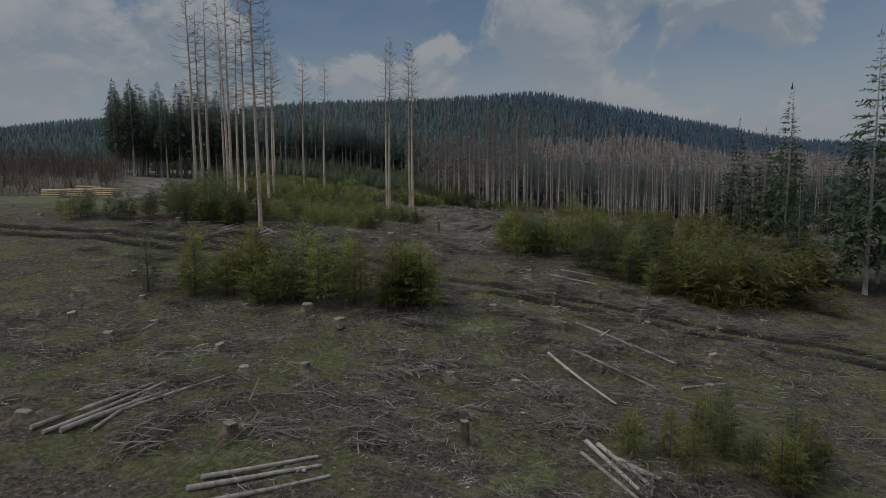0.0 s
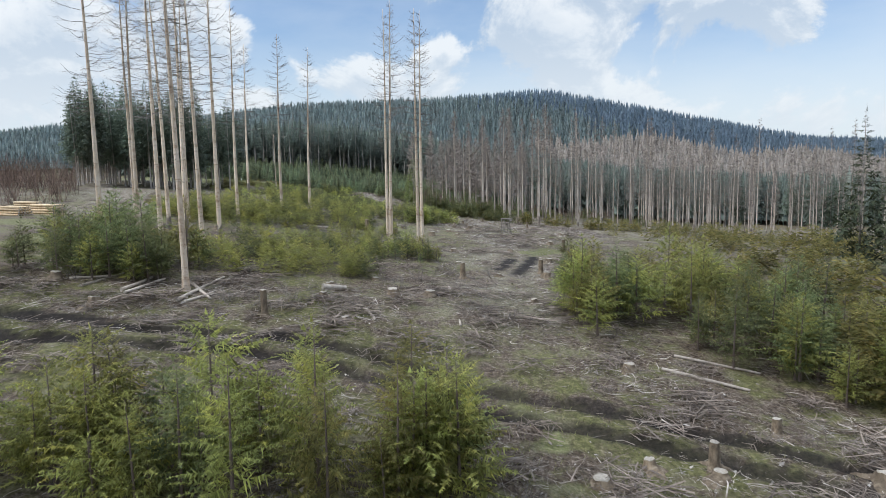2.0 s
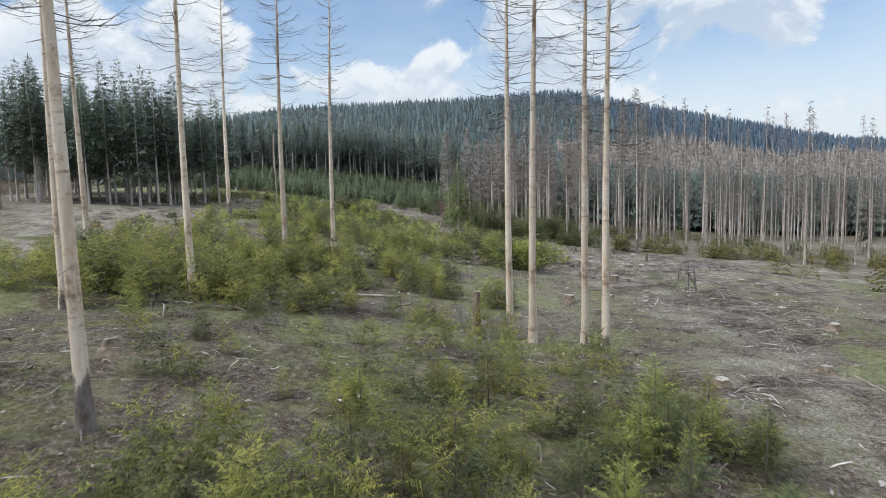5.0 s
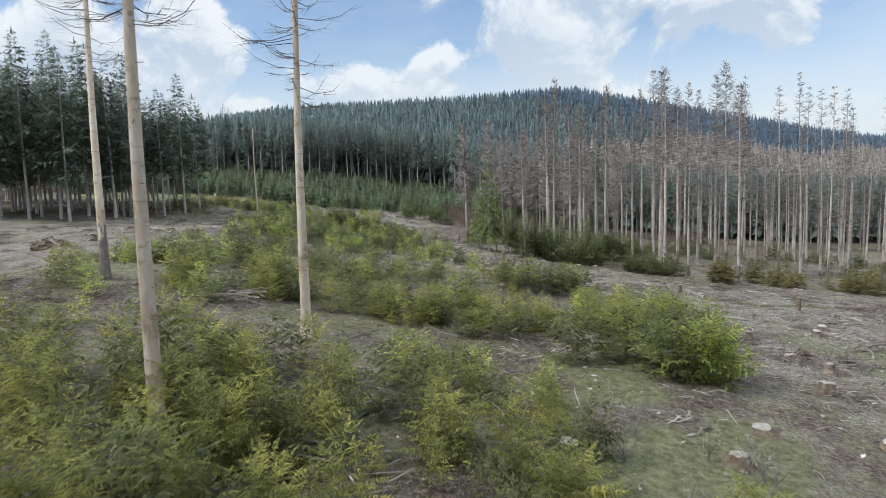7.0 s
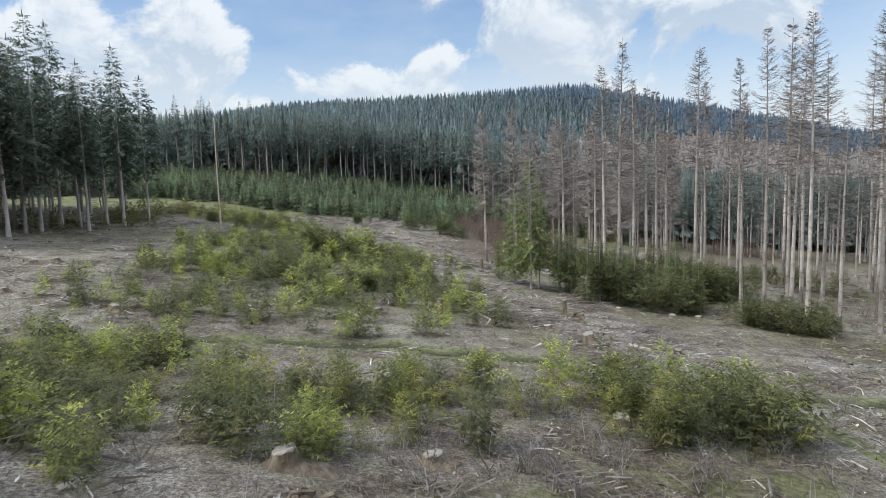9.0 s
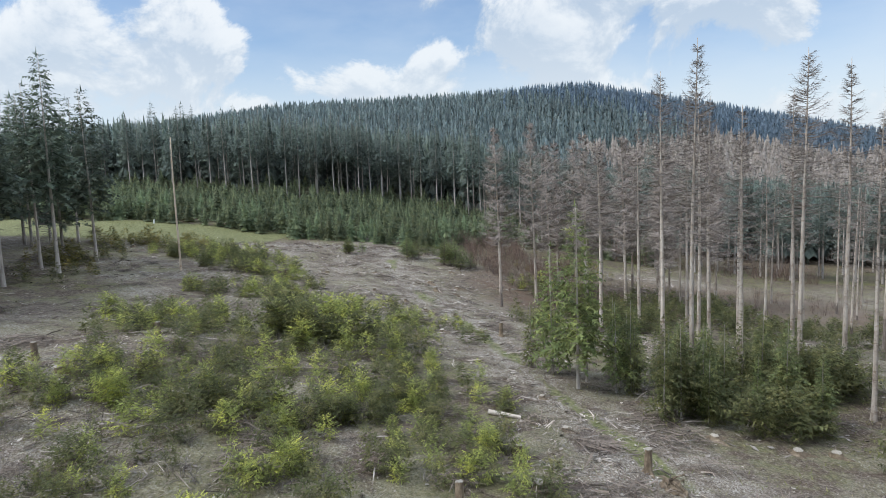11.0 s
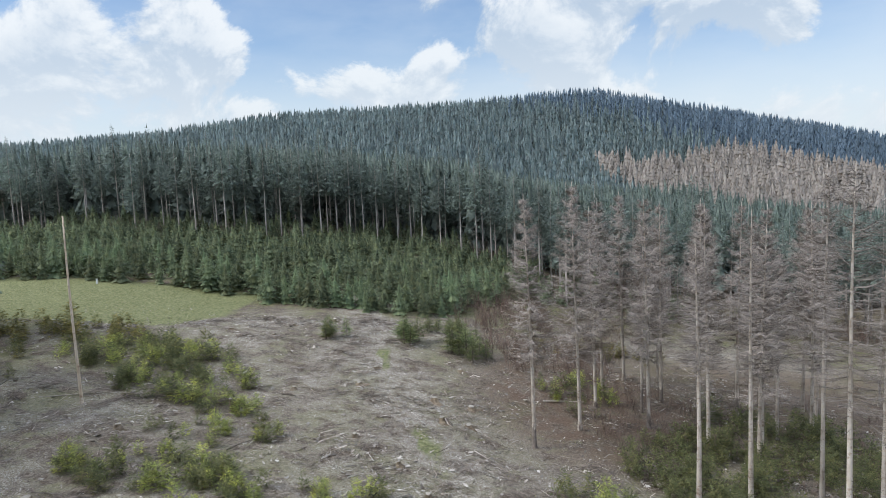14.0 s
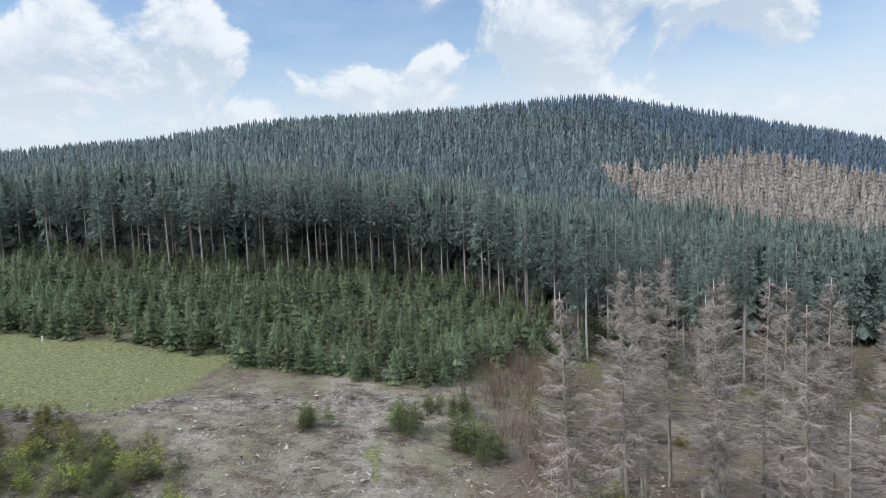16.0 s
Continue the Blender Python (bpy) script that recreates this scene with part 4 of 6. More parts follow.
# clumps: middle, half widths, how many, heights, near enough to be single things
CLUMPS = [
    (-9.5, 38.8, 8.8, 1.8, 32, 2.2, 4.4, 1), (-1.8, 43, 1.6, 4.5, 10, 3.0, 4.4, 1), (-29.5, 57.5, 4.5, 2, 15, 1.5, 2.4, 1), (-20.5, 59.5, 5.5, 3, 38, 2.3, 3.9, 1),
    (-14.5, 64, 9, 4, 56, 1.2, 2.5, 0), (-7.5, 71.5, 6, 4, 24, 1.0, 1.9, 1), (-4, 73.5, 2.4, 2, 14, 1.2, 2.0, 1), (-13, 80, 9, 7, 44, 0.9, 1.8, 0),
    (-22, 86, 8, 4.5, 60, 1.2, 2.4, 0), (13.5, 58, 8.5, 6.5, 66, 2.4, 4.2, 1), (24, 51, 6.5, 6, 34, 2.4, 4.2, 0), (19.5, 51.5, 6, 3.5, 30, 2.6, 4.4, 1), (9, 65, 3.2, 5.5, 20, 2.0, 3.2, 1), (28, 60, 7, 8, 26, 2.2, 4.0, 0),
    (10.8, 22.5, 4.2, 2.2, 22, 1.4, 2.4, 1), (-23.5, 92.5, 8.5, 8.5, 150, 1.3, 2.6, 0), (-15.5, 99, 6, 5, 62, 1.0, 2.1, 0), (-14, 94, 5, 2.4, 26, 0.8, 1.6, 0), (-15, 86.5, 4, 1.6, 14, 0.5, 0.9, 0), (-10, 93.5, 5, 2.2, 22, 0.8, 1.4, 0),
    (-5, 107.5, 4, 3, 24, 1.7, 2.8, 0), (-28, 108, 9, 7, 40, 0.8, 1.6, 0), (-25, 148, 15, 9, 150, 0.9, 1.8, 0), (-30, 172, 12, 8, 60, 0.9, 1.9, 0),
    (-22, 127, 8, 4.5, 70, 1.0, 2.0, 0), (-15.5, 130.5, 3.5, 3, 24, 0.9, 1.6, 0), (-7, 130, 4.5, 3, 40, 1.5, 2.6, 0), (-27, 166, 12, 7, 88, 1.2, 2.3, 0), (-27, 156.5, 11, 4.5, 110, 1.0, 2.0, 0), (-24, 169, 5, 2.5, 24, 2.2, 3.6, 0), (7, 168, 7, 4, 50, 2.0, 3.8, 0), (-16, 160, 4, 4, 26, 0.9, 1.7, 0),
    (-18, 153, 6, 5, 30, 0.8, 1.6, 0), (-34, 196, 5, 3, 30, 0.8, 1.6, 0), (-40, 206, 6, 5, 70, 1.1, 2.2, 0), (-46, 214, 9, 5, 80, 1.2, 2.4, 0), (-36, 188, 6, 3, 60, 1.1, 2.0, 0), (-35, 201, 3, 2, 24, 1.1, 2.0, 0), (-60, 205, 6, 8, 30, 1.2, 2.4, 0), (4, 196, 6, 9, 80, 1.4, 3.0, 0), (14, 204, 7, 9, 80, 1.4, 3.0, 0), (-3, 214, 4, 5, 26, 1.0, 2.2, 0), (20, 190, 7, 9, 40, 1.2, 2.6, 0), (5, 232, 9, 3, 30, 1.0, 2.2, 0), (-58, 221, 11, 5, 46, 1.3, 2.8, 0),
    (-29, 226, 2, 2, 9, 1.8, 2.8, 0), (-20.5, 227, 2, 2.4, 9, 2.2, 3.8, 0), (-13.3, 224.5, 2.4, 3, 12, 2.6, 4.8, 0), (-16, 234, 3, 3, 12, 1.6, 3.0, 0),
    (-48, 214, 8, 5, 40, 1.0, 2.0, 0), (-6, 190, 4, 4, 18, 1.4, 2.6, 0), (-60, 190, 8, 14, 40, 1.0, 3.0, 0), (14, 180, 12, 16, 70, 0.9, 2.4, 0),
    (38, 178, 22, 22, 80, 1.0, 2.8, 0), (26, 148, 14, 4, 50, 1.2, 2.8, 0), (55, 147, 16, 5, 50, 1.2, 2.8, 0), (2, 160, 4, 3, 26, 1.6, 3.4, 0), (9, 154, 4.5, 3, 26, 1.4, 3.0, 0),
    (45, 120, 22, 20, 70, 1.2, 3.2, 0), (40, 95, 12, 12, 46, 1.4, 3.6, 0), (24, 76, 9, 8, 30, 1.4, 3.4, 0), (-36, 130, 10, 8, 30, 0.8, 1.5, 0), (-15, 112.5, 7.5, 3.5, 90, 1.1, 2.1, 0), (-3, 115.5, 3.6, 3, 34, 1.5, 2.6, 0), (-28.5, 120, 6, 3.5, 56, 1.2, 2.2, 0), (-24, 183, 9, 5, 60, 0.9, 1.8, 0), (-18, 176, 6, 5, 40, 0.8, 1.6, 0), (-34, 127, 5, 5, 50, 1.1, 2.1, 0), (-29, 132, 6, 3, 40, 1.0, 2.0, 0), (-13, 67, 5, 3.5, 26, 1.0, 2.2, 0), (-8, 73, 5, 3, 20, 1.0, 1.8, 0), (-22, 109.5, 3, 2, 16, 1.0, 1.8, 0),
]
young_low, young_far, young_mid, tall_spots, young_shade = [], [], [], [], []
for cx, cy, rx, ry, n, h0, h1, near in CLUMPS:
    for _ in range(round(n * (0.9 if near else 0.8 if cx > 18 or cy > 185 else 1.05))):
        a, r = rng.random() * 6.283, math.sqrt(rng.random())
        x, y = cx + rx * r * math.cos(a), cy + ry * r * math.sin(a)
        if line_distance(np.array([x]), np.array([y]), [(-18.3, 88.0), (-12.9, 91.1)])[0] < 0.9:
            continue
        if min(line_distance(np.array([x]), np.array([y]), RUT_A)[0], line_distance(np.array([x]), np.array([y]), RUT_B)[0]) < 1.0:
            continue
        if min(line_distance(np.array([x]), np.array([y]), TRACK_C)[0], line_distance(np.array([x]), np.array([y]), TRACK_D)[0]) < 1.2:
            continue
        hh = rng.uniform(h0, h1)
        if cy > 220 and h1 > 2.7 and cx > -50:
            tall_spots.append((x, y, hh * 1.15))
        elif near:
            (young_deep if rng.random() < (0.75 if 48 < cy < 62 and cx < 0 else 0.2 if cy < 46 else 0.4) else young).put(x, y, hh / 3.0 * rng.uniform(0.85, 1.2), rng.uniform(0.9, 1.15))
        else:
            s = hh / 2.0
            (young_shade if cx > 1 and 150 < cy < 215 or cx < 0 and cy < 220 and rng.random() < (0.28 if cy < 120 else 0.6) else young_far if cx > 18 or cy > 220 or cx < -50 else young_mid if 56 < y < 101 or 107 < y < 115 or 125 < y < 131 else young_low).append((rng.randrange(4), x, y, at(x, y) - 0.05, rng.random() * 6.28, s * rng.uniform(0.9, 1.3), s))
light_bases = [conifer_crown(580 + i, 2.0, 0.04, 8, 5, (0.95, 0.8, 1.1, 0.9)[i], 4, 0.45, 0.25, 0.7, 0.5, 0.35, 0.45, 0.55) for i in range(4)]
many("far_young_spruces", light_bases, young_far, M_YOUNG, "low scattered thicket of green young spruces", "young spruces")
mid_bases_young = [conifer_crown(570 + i, 2.0, 0.04, 11, 7, (0.95, 0.8, 1.1, 0.9)[i], 10, 0.42, 0.25, 0.33, 0.6, 0.4, 0.6, 0.55) for i in range(4)]
many("near_young_spruces", mid_bases_young, young_mid, M_YOUNG, "dense low thicket of yellow-green young spruces", "young spruces")
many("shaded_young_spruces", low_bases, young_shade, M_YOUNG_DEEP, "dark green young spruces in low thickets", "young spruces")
many("young_spruces", low_bases, young_low, M_YOUNG, "low thicket of self-sown green young spruces", "young spruces")

# slender trees of the dark group beside the grove
slim = Stock([mature_maker(480 + i, 9.5, (0.14, 0.22, 0.08)[i], 1.7, "slender green spruce in a dark group beside the lane", "dark group beside the lane", M_SLIM, 8, 28, 8, 0.42) for i in range(3)], 8)
for x, y, s in [(-7.6, 163.5, 1.25), (-6.6, 165.5, 1.0), (-8.6, 166.8, 0.95), (-5.2, 163.6, 0.62), (-3.6, 165, 0.55), (-2.2, 162.8, 0.5), (-0.8, 164.8, 0.46), (0.8, 162.5, 0.42), (-4.4, 167.5, 0.6), (2.6, 161.5, 0.38), (-9.8, 168.5, 0.5)]:
    slim.put(x, y, s)
slim_dark = Stock([mature_maker(490 + i, 9.5, (0.10, 0.16, 0.06)[i], 1.9, "small dark green spruce in the group beside the lane", "dark group beside the lane", M_YOUNG_DEEP, 8, 26, 8, 0.42) for i in range(3)], 81)
for _ in range(26):
    x, y = rng.uniform(-5.5, 7.5), rng.uniform(158.5, 171)
    slim_dark.put(x, y, rng.uniform(0.32, 0.68))


# ---- plantation before the forest ----
PLANTATION = [(-112, 252), (-62, 251.5), (-46, 250.5), (-42, 246), (-30, 242.5), (-18, 241.5), (-11.5, 251), (-4, 258), (6, 262), (2, 270), (-9, 290), (-26, 304), (-60, 294), (-112, 298)]


def within(x, y, poly):
    c = False
    for (ax, ay), (bx, by) in zip(poly, poly[1:] + poly[:1]):
        if (ay > y) != (by > y) and x < (bx - ax) * (y - ay) / (by - ay) + ax:
            c = not c
    return c


def planted_crown(seed, spread, k):
    crown = far_conifer(seed, 4.7, spread * 0.62, 6, 7, 0.01, 0.95)
    fringe = conifer_crown(seed + 7, 5.0, 0.02, 13, 7, spread * 1.12, k, 0.22, 0.2, 0.42, 0.85, 0.35, 0.6, 0.75)
    crown.add(fringe.v, fringe.f)
    return crown


def planted_maker(seed, spread):
    def make():
        t = stem(seed, 4.6, 0.06, 5, 4, 0.01, 0.15)
        return tree_thing("planted_spruce", t, M_BARK, planted_crown(seed + 30, spread, 4), M_HAZED_PLANTATION, "dense young spruce of the plantation edge", "young spruce", "plantation spruces")
    return make


planted = Stock([planted_maker(600 + i, (1.6, 1.45, 1.75, 1.55)[i]) for i in range(4)], 9)
for x, y, hh in tall_spots:
    young_deep.put(x, y, hh / 3.0, rng.uniform(0.8, 1.0))
plant_bases = [planted_crown(640 + i, 1.65, 3) for i in range(3)]
rest, spots = [], []
tries = 0
while len(spots) < 760 and tries < 40000:
    tries += 1
    x, y = rng.uniform(-112, 6), rng.uniform(241, 304)
    if within(x, y, PLANTATION) and clear_of(x, y, spots, 1.75):
        spots.append((x, y))
spots.sort(key=lambda p: p[1] - 0.25 * abs(p[0] + 30))
for i, (x, y) in enumerate(spots):
    s = rng.uniform(0.6, 1.2) * (0.95 if y > 265 else 1.08)
    if i < 230:
        planted.put(x, y, s * 1.12, rng.uniform(0.8, 1.0))
    else:
        rest.append((rng.randrange(3), x, y, at(x, y), rng.random() * 6.28, s * 1.15, s * rng.uniform(0.9, 1.1)))
for _ in range(150):
    x = rng.uniform(-105, 30)
    y, s = edge_y(x) + rng.uniform(0, 9), rng.uniform(0.7, 1.6)
    rest.append((rng.randrange(3), x, y, at(x, y), rng.random() * 6.28, s, s))
many("plantation", plant_bases, rest, M_HAZED_PLANTATION, "dense plantation of young spruces, haze in their green", "plantation")


# ---- far woods ----
def larch_zone(x, y):
    return x > 66 and y > np.interp(x, [66, 84, 99, 130, 200, 400], [475, 425, 388, 350, 318, 300]) and y < 505 + 0.05 * x + 14 * math.sin(x * 0.05)


near_bases = [conifer_crown(690 + i, 23, (0.12, 0.2, 0.15)[i], 16, 6, (2.9, 3.2, 2.7)[i], 2, 0.1, 0.42, 0.6, 0.6, 0.4, 0.6, 0.95) for i in range(3)]
for i, base in enumerate(near_bases):
    within_crown = far_conifer(695 + i, 22.5, 2.2, 6, 5, 0.1, 0.65)
    base.add(within_crown.v, within_crown.f)
    base.tube([(0, 0, -0.5), (0, 0, 6)], [0.2, 0.16], 3)
mid_bases = [far_conifer(700 + i, 17, (1.9, 2.2, 2.0, 2.4)[i], 7, 6, 0.15, 0.7) for i in range(4)]
far_bases = [far_conifer(710 + i, 15, (1.5, 1.8, 1.6, 1.9)[i], 4, 4, 0.2, 0.75) for i in range(4)]
larch_bases = [far_conifer(720 + i, 16, (2.2, 2.5, 2.0)[i], 8, 7, 0.05, 0.75) for i in range(3)]
deepwood, hill, crest, summit, larches, leftwood = [], [], [], [], [], []
y = 300.0
while y < 664:
    step = 3.6 if y < 420 else 3.5
    x = -0.70 * y - 40
    while x < 0.64 * y + 20:
        px, py = x + rng.uniform(-0.45, 0.45) * step, y + rng.uniform(-0.45, 0.45) * step
        x += step
        if py < edge_y(px) + 9 or rng.random() < 0.05:
            continue
        z = float(land(px, py)) - 0.3
        spin, wide, tall = rng.random() * 6.28, rng.uniform(0.85, 1.2), rng.uniform(0.75, 1.15)
        if px < -0.42 * py - 12 and py < 470:
            if rng.random() < 0.4:
                leftwood.append((rng.randrange(3), px, py, z, spin, 3.2 * wide, 2.6 * tall))
        elif larch_zone(px, py):
            larches.append((rng.randrange(3), px, py, z, spin, wide * 1.5, tall))
        elif py < max(372, edge_y(px) + 75) + (0.55 * min(px, 90) if px > 0 else 0):
            if rng.random() < (0.62 if py < edge_y(px) + 30 else 0.8):
                deepwood.append((rng.randrange(3), px, py, z, spin, wide, 0.82 + 0.2 * tall))
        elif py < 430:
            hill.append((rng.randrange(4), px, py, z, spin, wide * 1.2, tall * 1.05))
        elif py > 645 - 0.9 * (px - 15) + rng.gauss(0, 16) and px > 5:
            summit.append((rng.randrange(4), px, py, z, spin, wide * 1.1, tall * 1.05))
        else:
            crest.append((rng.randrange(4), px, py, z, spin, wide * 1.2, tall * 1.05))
    y += step
many("deep_forest", near_bases, deepwood, M_HAZED_MATURE, "tall spruce forest behind the plantation, haze in its green", "forest")
many("hill_forest", mid_bases, hill, M_HAZED_HILL, "green spruce forest on the lower hillside, pale haze in its colour", "forest")
many("crest_forest", far_bases, crest, M_HAZED_FAR, "spruce forest covering the distant hill, blue haze in its colour", "forest")
many("summit_forest", far_bases, summit, M_HAZED_SUMMIT, "dark spruce forest on the distant summit, blue haze in its colour", "forest")
many("larch_forest", larch_bases, larches, M_LARCH, "pale brown leafless larch wood on the far slope", "forest")

# side woods that close the clearing, behind and beside
belt = []
for _ in range(1100):
    x, y = rng.uniform(-420, 420), rng.uniform(-220, 300)
    if (x < -300 or (x < -120 and y < 20) or x > 104 + 0.1 * abs(y - 150) or y < -70):
        belt.append((rng.randrange(4), x, y, float(land(x, y)) - 0.3, rng.random() * 6.28, rng.uniform(0.9, 1.3), rng.uniform(0.8, 1.15)))
many("side_forest", mid_bases, belt, M_HAZED_HILL, "spruce forest on the slopes around the clearing", "forest")


# ---- thickets of bare twigs ----
def bare_bush(seed, h, stems, twigs):
    rnd = random.Random(seed)
    s = Shape()
    for _ in range(stems):
        a, lean = rnd.random() * 6.283, rnd.uniform(0.08, 0.5)
        hh, bx, by = h * rnd.uniform(0.6, 1.1), rnd.uniform(-0.3, 0.3), rnd.uniform(-0.3, 0.3)
        tip = (bx + math.cos(a) * lean * hh, by + math.sin(a) * lean * hh, hh)
        s.tube([(bx, by, -0.1), ((bx + tip[0]) / 2 - 0.05, (by + tip[1]) / 2, hh * 0.55), tip], [0.016, 0.011, 0.004], 3)
        for _ in range(twigs):
            u = rnd.uniform(0.25, 0.97)
            p = (bx + (tip[0] - bx) * u, by + (tip[1] - by) * u, hh * u)
            b, l2 = rnd.random() * 6.283, h * rnd.uniform(0.1, 0.28)
            q = (p[0] + math.cos(b) * l2 * 0.7, p[1] + math.sin(b) * l2 * 0.7, p[2] + l2 * rnd.uniform(0.2, 0.9))
            s.add([(p[0] + 0.009, p[1], p[2]), (p[0] - 0.009, p[1] + 0.006, p[2]), q], [(0, 1, 2)])
    return s


bush_bases = [bare_bush(800 + i, 2.6, 8, 9) for i in range(3)]
bushes = []
for cx, cy, rx, ry, n, h0, h1 in [(-3, 226, 9, 8, 120, 0.7, 1.3), (2, 210, 9, 9, 70, 0.4, 0.9), (-8, 244, 8, 8, 80, 0.7, 1.4), (4, 246, 10, 8, 70, 0.6, 1.2), (12, 206, 16, 16, 90, 0.3, 0.8), (40, 214, 26, 16, 90, 0.4, 1.0), (-92, 142, 24, 15, 190, 1.2, 2.7), (-130, 150, 30, 30, 130, 1.4, 3.0), (20, 158, 14, 6, 40, 0.3, 0.7), (-5, 258, 5, 8, 40, 0.8, 1.5)]:
    for _ in range(n):
        a, r = rng.random() * 6.283, math.sqrt(rng.random())
        x, y = cx + rx * r * math.cos(a), cy + ry * r * math.sin(a)
        s = rng.uniform(h0, h1)
        bushes.append((rng.randrange(3), x, y, at(x, y), rng.random() * 6.28, s * 1.1, s))
for _ in range(420):
    x = rng.uniform(-112, 60)
    y, s = edge_y(x) + rng.uniform(-3, 16), rng.uniform(0.7, 1.9)
    bushes.append((rng.randrange(3), x, y, at(x, y), rng.random() * 6.28, s * 1.2, s))
many("bare_wood", bush_bases, leftwood, M_REDTWIG, "leafless brown wood on the slope beyond the timber stacks", "wood")
many("bare_thicket", bush_bases, bushes, M_REDTWIG, "leafless reddish-brown thicket and dead bracken stalks", "thicket")


heaps = []
for cx, cy, rx, ry, n in [(-3, 38, 5, 3, 26), (-12, 58, 10, 5, 40), (-4, 66, 6, 5, 24), (-14, 84, 9, 6, 40), (-12, 97, 8, 6, 36), (-20, 126, 10, 5, 50), (-9, 126, 7, 5, 40), (-26, 150, 14, 9, 60), (-26, 170, 12, 8, 40), (-16, 118, 10, 4, 40), (4, 110, 6, 6, 20), (-2, 132, 6, 4, 24)]:
    for _ in range(n):
        a, r = rng.random() * 6.283, math.sqrt(rng.random())
        x, y = cx + rx * r * math.cos(a), cy + ry * r * math.sin(a)
        s = rng.uniform(0.18, 0.42)
        heaps.append((rng.randrange(3), x, y, at(x, y), rng.random() * 6.28, s * 2.0, s))
many("dead_twigs", bush_bases, heaps, M_GREYTWIG, "tangles of bare grey twigs between the young spruces", "dead twigs")


# ---- brash on the ground ----
def brash_density(x, y):
    lane = 1 - smooth(2.0, 9.0, line_distance(x, y, LANE))
    fore = 1 - smooth(0.6, 1.2, np.hypot((x - 1) / 26, (y - 34) / 24))
    rise = 1 - smooth(0.5, 1.2, np.hypot((x + 14) / 18, (y - 54) / 7))
    skid = 1 - smooth(1.0, 4.5, line_distance(x, y, SKID))
    late = (1 - smooth(0.5, 1.2, np.hypot((x + 26) / 24, (y - 205) / 30))) * 0.7
    left = (1 - smooth(0.5, 1.2, np.hypot((x + 42) / 20, (y - 150) / 18))) * 0.6
    right = (1 - smooth(0.5, 1.2, np.hypot((x - 12) / 16, (y - 125) / 24))) * 0.8
    under = (1 - smooth(0.6, 1.2, np.hypot((x - 8) / 22, (y - 208) / 25))) * 0.45
    base = np.maximum.reduce([under, lane * 0.9, fore * 0.46, rise, skid * 1.3, late, left, right, np.full(np.shape(x), 0.2)])
    clump = 0.25 + 1.1 * smooth(-0.2, 0.5, wobble(x, y, 2.6, 21)) + 0.3 * wobble(x, y, 9, 22)
    calm = (1 - 0.5 * meadow_zone(x, y) - 0.45 * smooth(225, 228, y) * smooth(-46, -49, x)) * (1 - 0.96 * mud_zone(x, y))
    return base * clump * calm


def build_brash():
    gen = np.random.RandomState(5)
    xs, ys, ls = [], [], []
    for x0, x1, y0, y1, n, big in [(-26, 26, 14, 62, 105000, 0.62), (-30, 22, 62, 112, 52000, 0.75), (-46, 24, 112, 165, 62000, 0.85), (-66, 26, 165, 240, 66000, 0.9)]:
        x, y = gen.uniform(x0, x1, n), gen.uniform(y0, y1, n)
        keep = gen.random_sample(n) < brash_density(x, y) * np.where(y < 62, 0.6, 0.75)
        x, y = x[keep], y[keep]
        xs.append(x), ys.append(y)
        ls.append(np.clip(gen.lognormal(-0.75, 0.55, len(x)), 0.12, 2.6) * big)
    x, y, ln = np.concatenate(xs), np.concatenate(ys), np.concatenate(ls)
    n = len(x)
    flow = 1.2 * wobble(x, y, 6, 31) * 3.0
    a = flow + gen.normal(0, 0.9, n)
    tilt = gen.normal(0.0, 0.16, n)
    r = np.clip((0.004 + 0.011 * ln * gen.uniform(0.3, 1.5, n)), 0.004, 0.03) * np.interp(y, [20, 60, 80, 110, 160, 220], [1.15, 1.3, 1.7, 2.0, 2.3, 2.6])
    dx, dy, dz = np.cos(a) * np.cos(tilt), np.sin(a) * np.cos(tilt), np.sin(tilt)
    zc = ground_z(x, y) + 0.03 + np.abs(dz) * ln * 0.4 + gen.exponential(0.045, n)
    v = np.empty((n, 9, 3))
    bend, sag = gen.normal(0, 0.13, n) * ln, gen.normal(0.02, 0.05, n) * ln
    for e, sgn in ((0, -0.5), (1, 0.05), (2, 0.5)):
        off, up = (bend, sag) if e == 1 else (0.0 * bend, 0.0 * sag)
        for k in range(3):
            w = 2.0944 * k
            rr = r * (1.0, 0.8, 0.4)[e]
            v[:, e * 3 + k, 0] = x + dx * ln * sgn - dy * np.cos(w) * rr - dy * off
            v[:, e * 3 + k, 1] = y + dy * ln * sgn + dx * np.cos(w) * rr + dx * off
            v[:, e * 3 + k, 2] = zc + dz * ln * sgn + np.sin(w) * rr + up
    f = np.array([(0, 1, 4, 3), (1, 2, 5, 4), (3, 4, 7, 6), (4, 5, 8, 7)])
    loops = (f.ravel()[None, :] + 9 * np.arange(n)[:, None]).ravel()
    me = bpy.data.meshes.new("brash")
    me.vertices.add(n * 9)
    me.vertices.foreach_set("co", v.ravel())
    me.loops.add(len(loops))
    me.loops.foreach_set("vertex_index", loops.astype(np.int32))
    me.polygons.add(n * 4)
    me.polygons.foreach_set("loop_start", np.arange(0, n * 16, 4).astype(np.int32))
    me.materials.append(M_STICK)
    me.update(calc_edges=True)
    return tagged(new("brash", me), "scattered bleached branches and felling waste on the ground", "brash", kind="stuff")


build_brash()


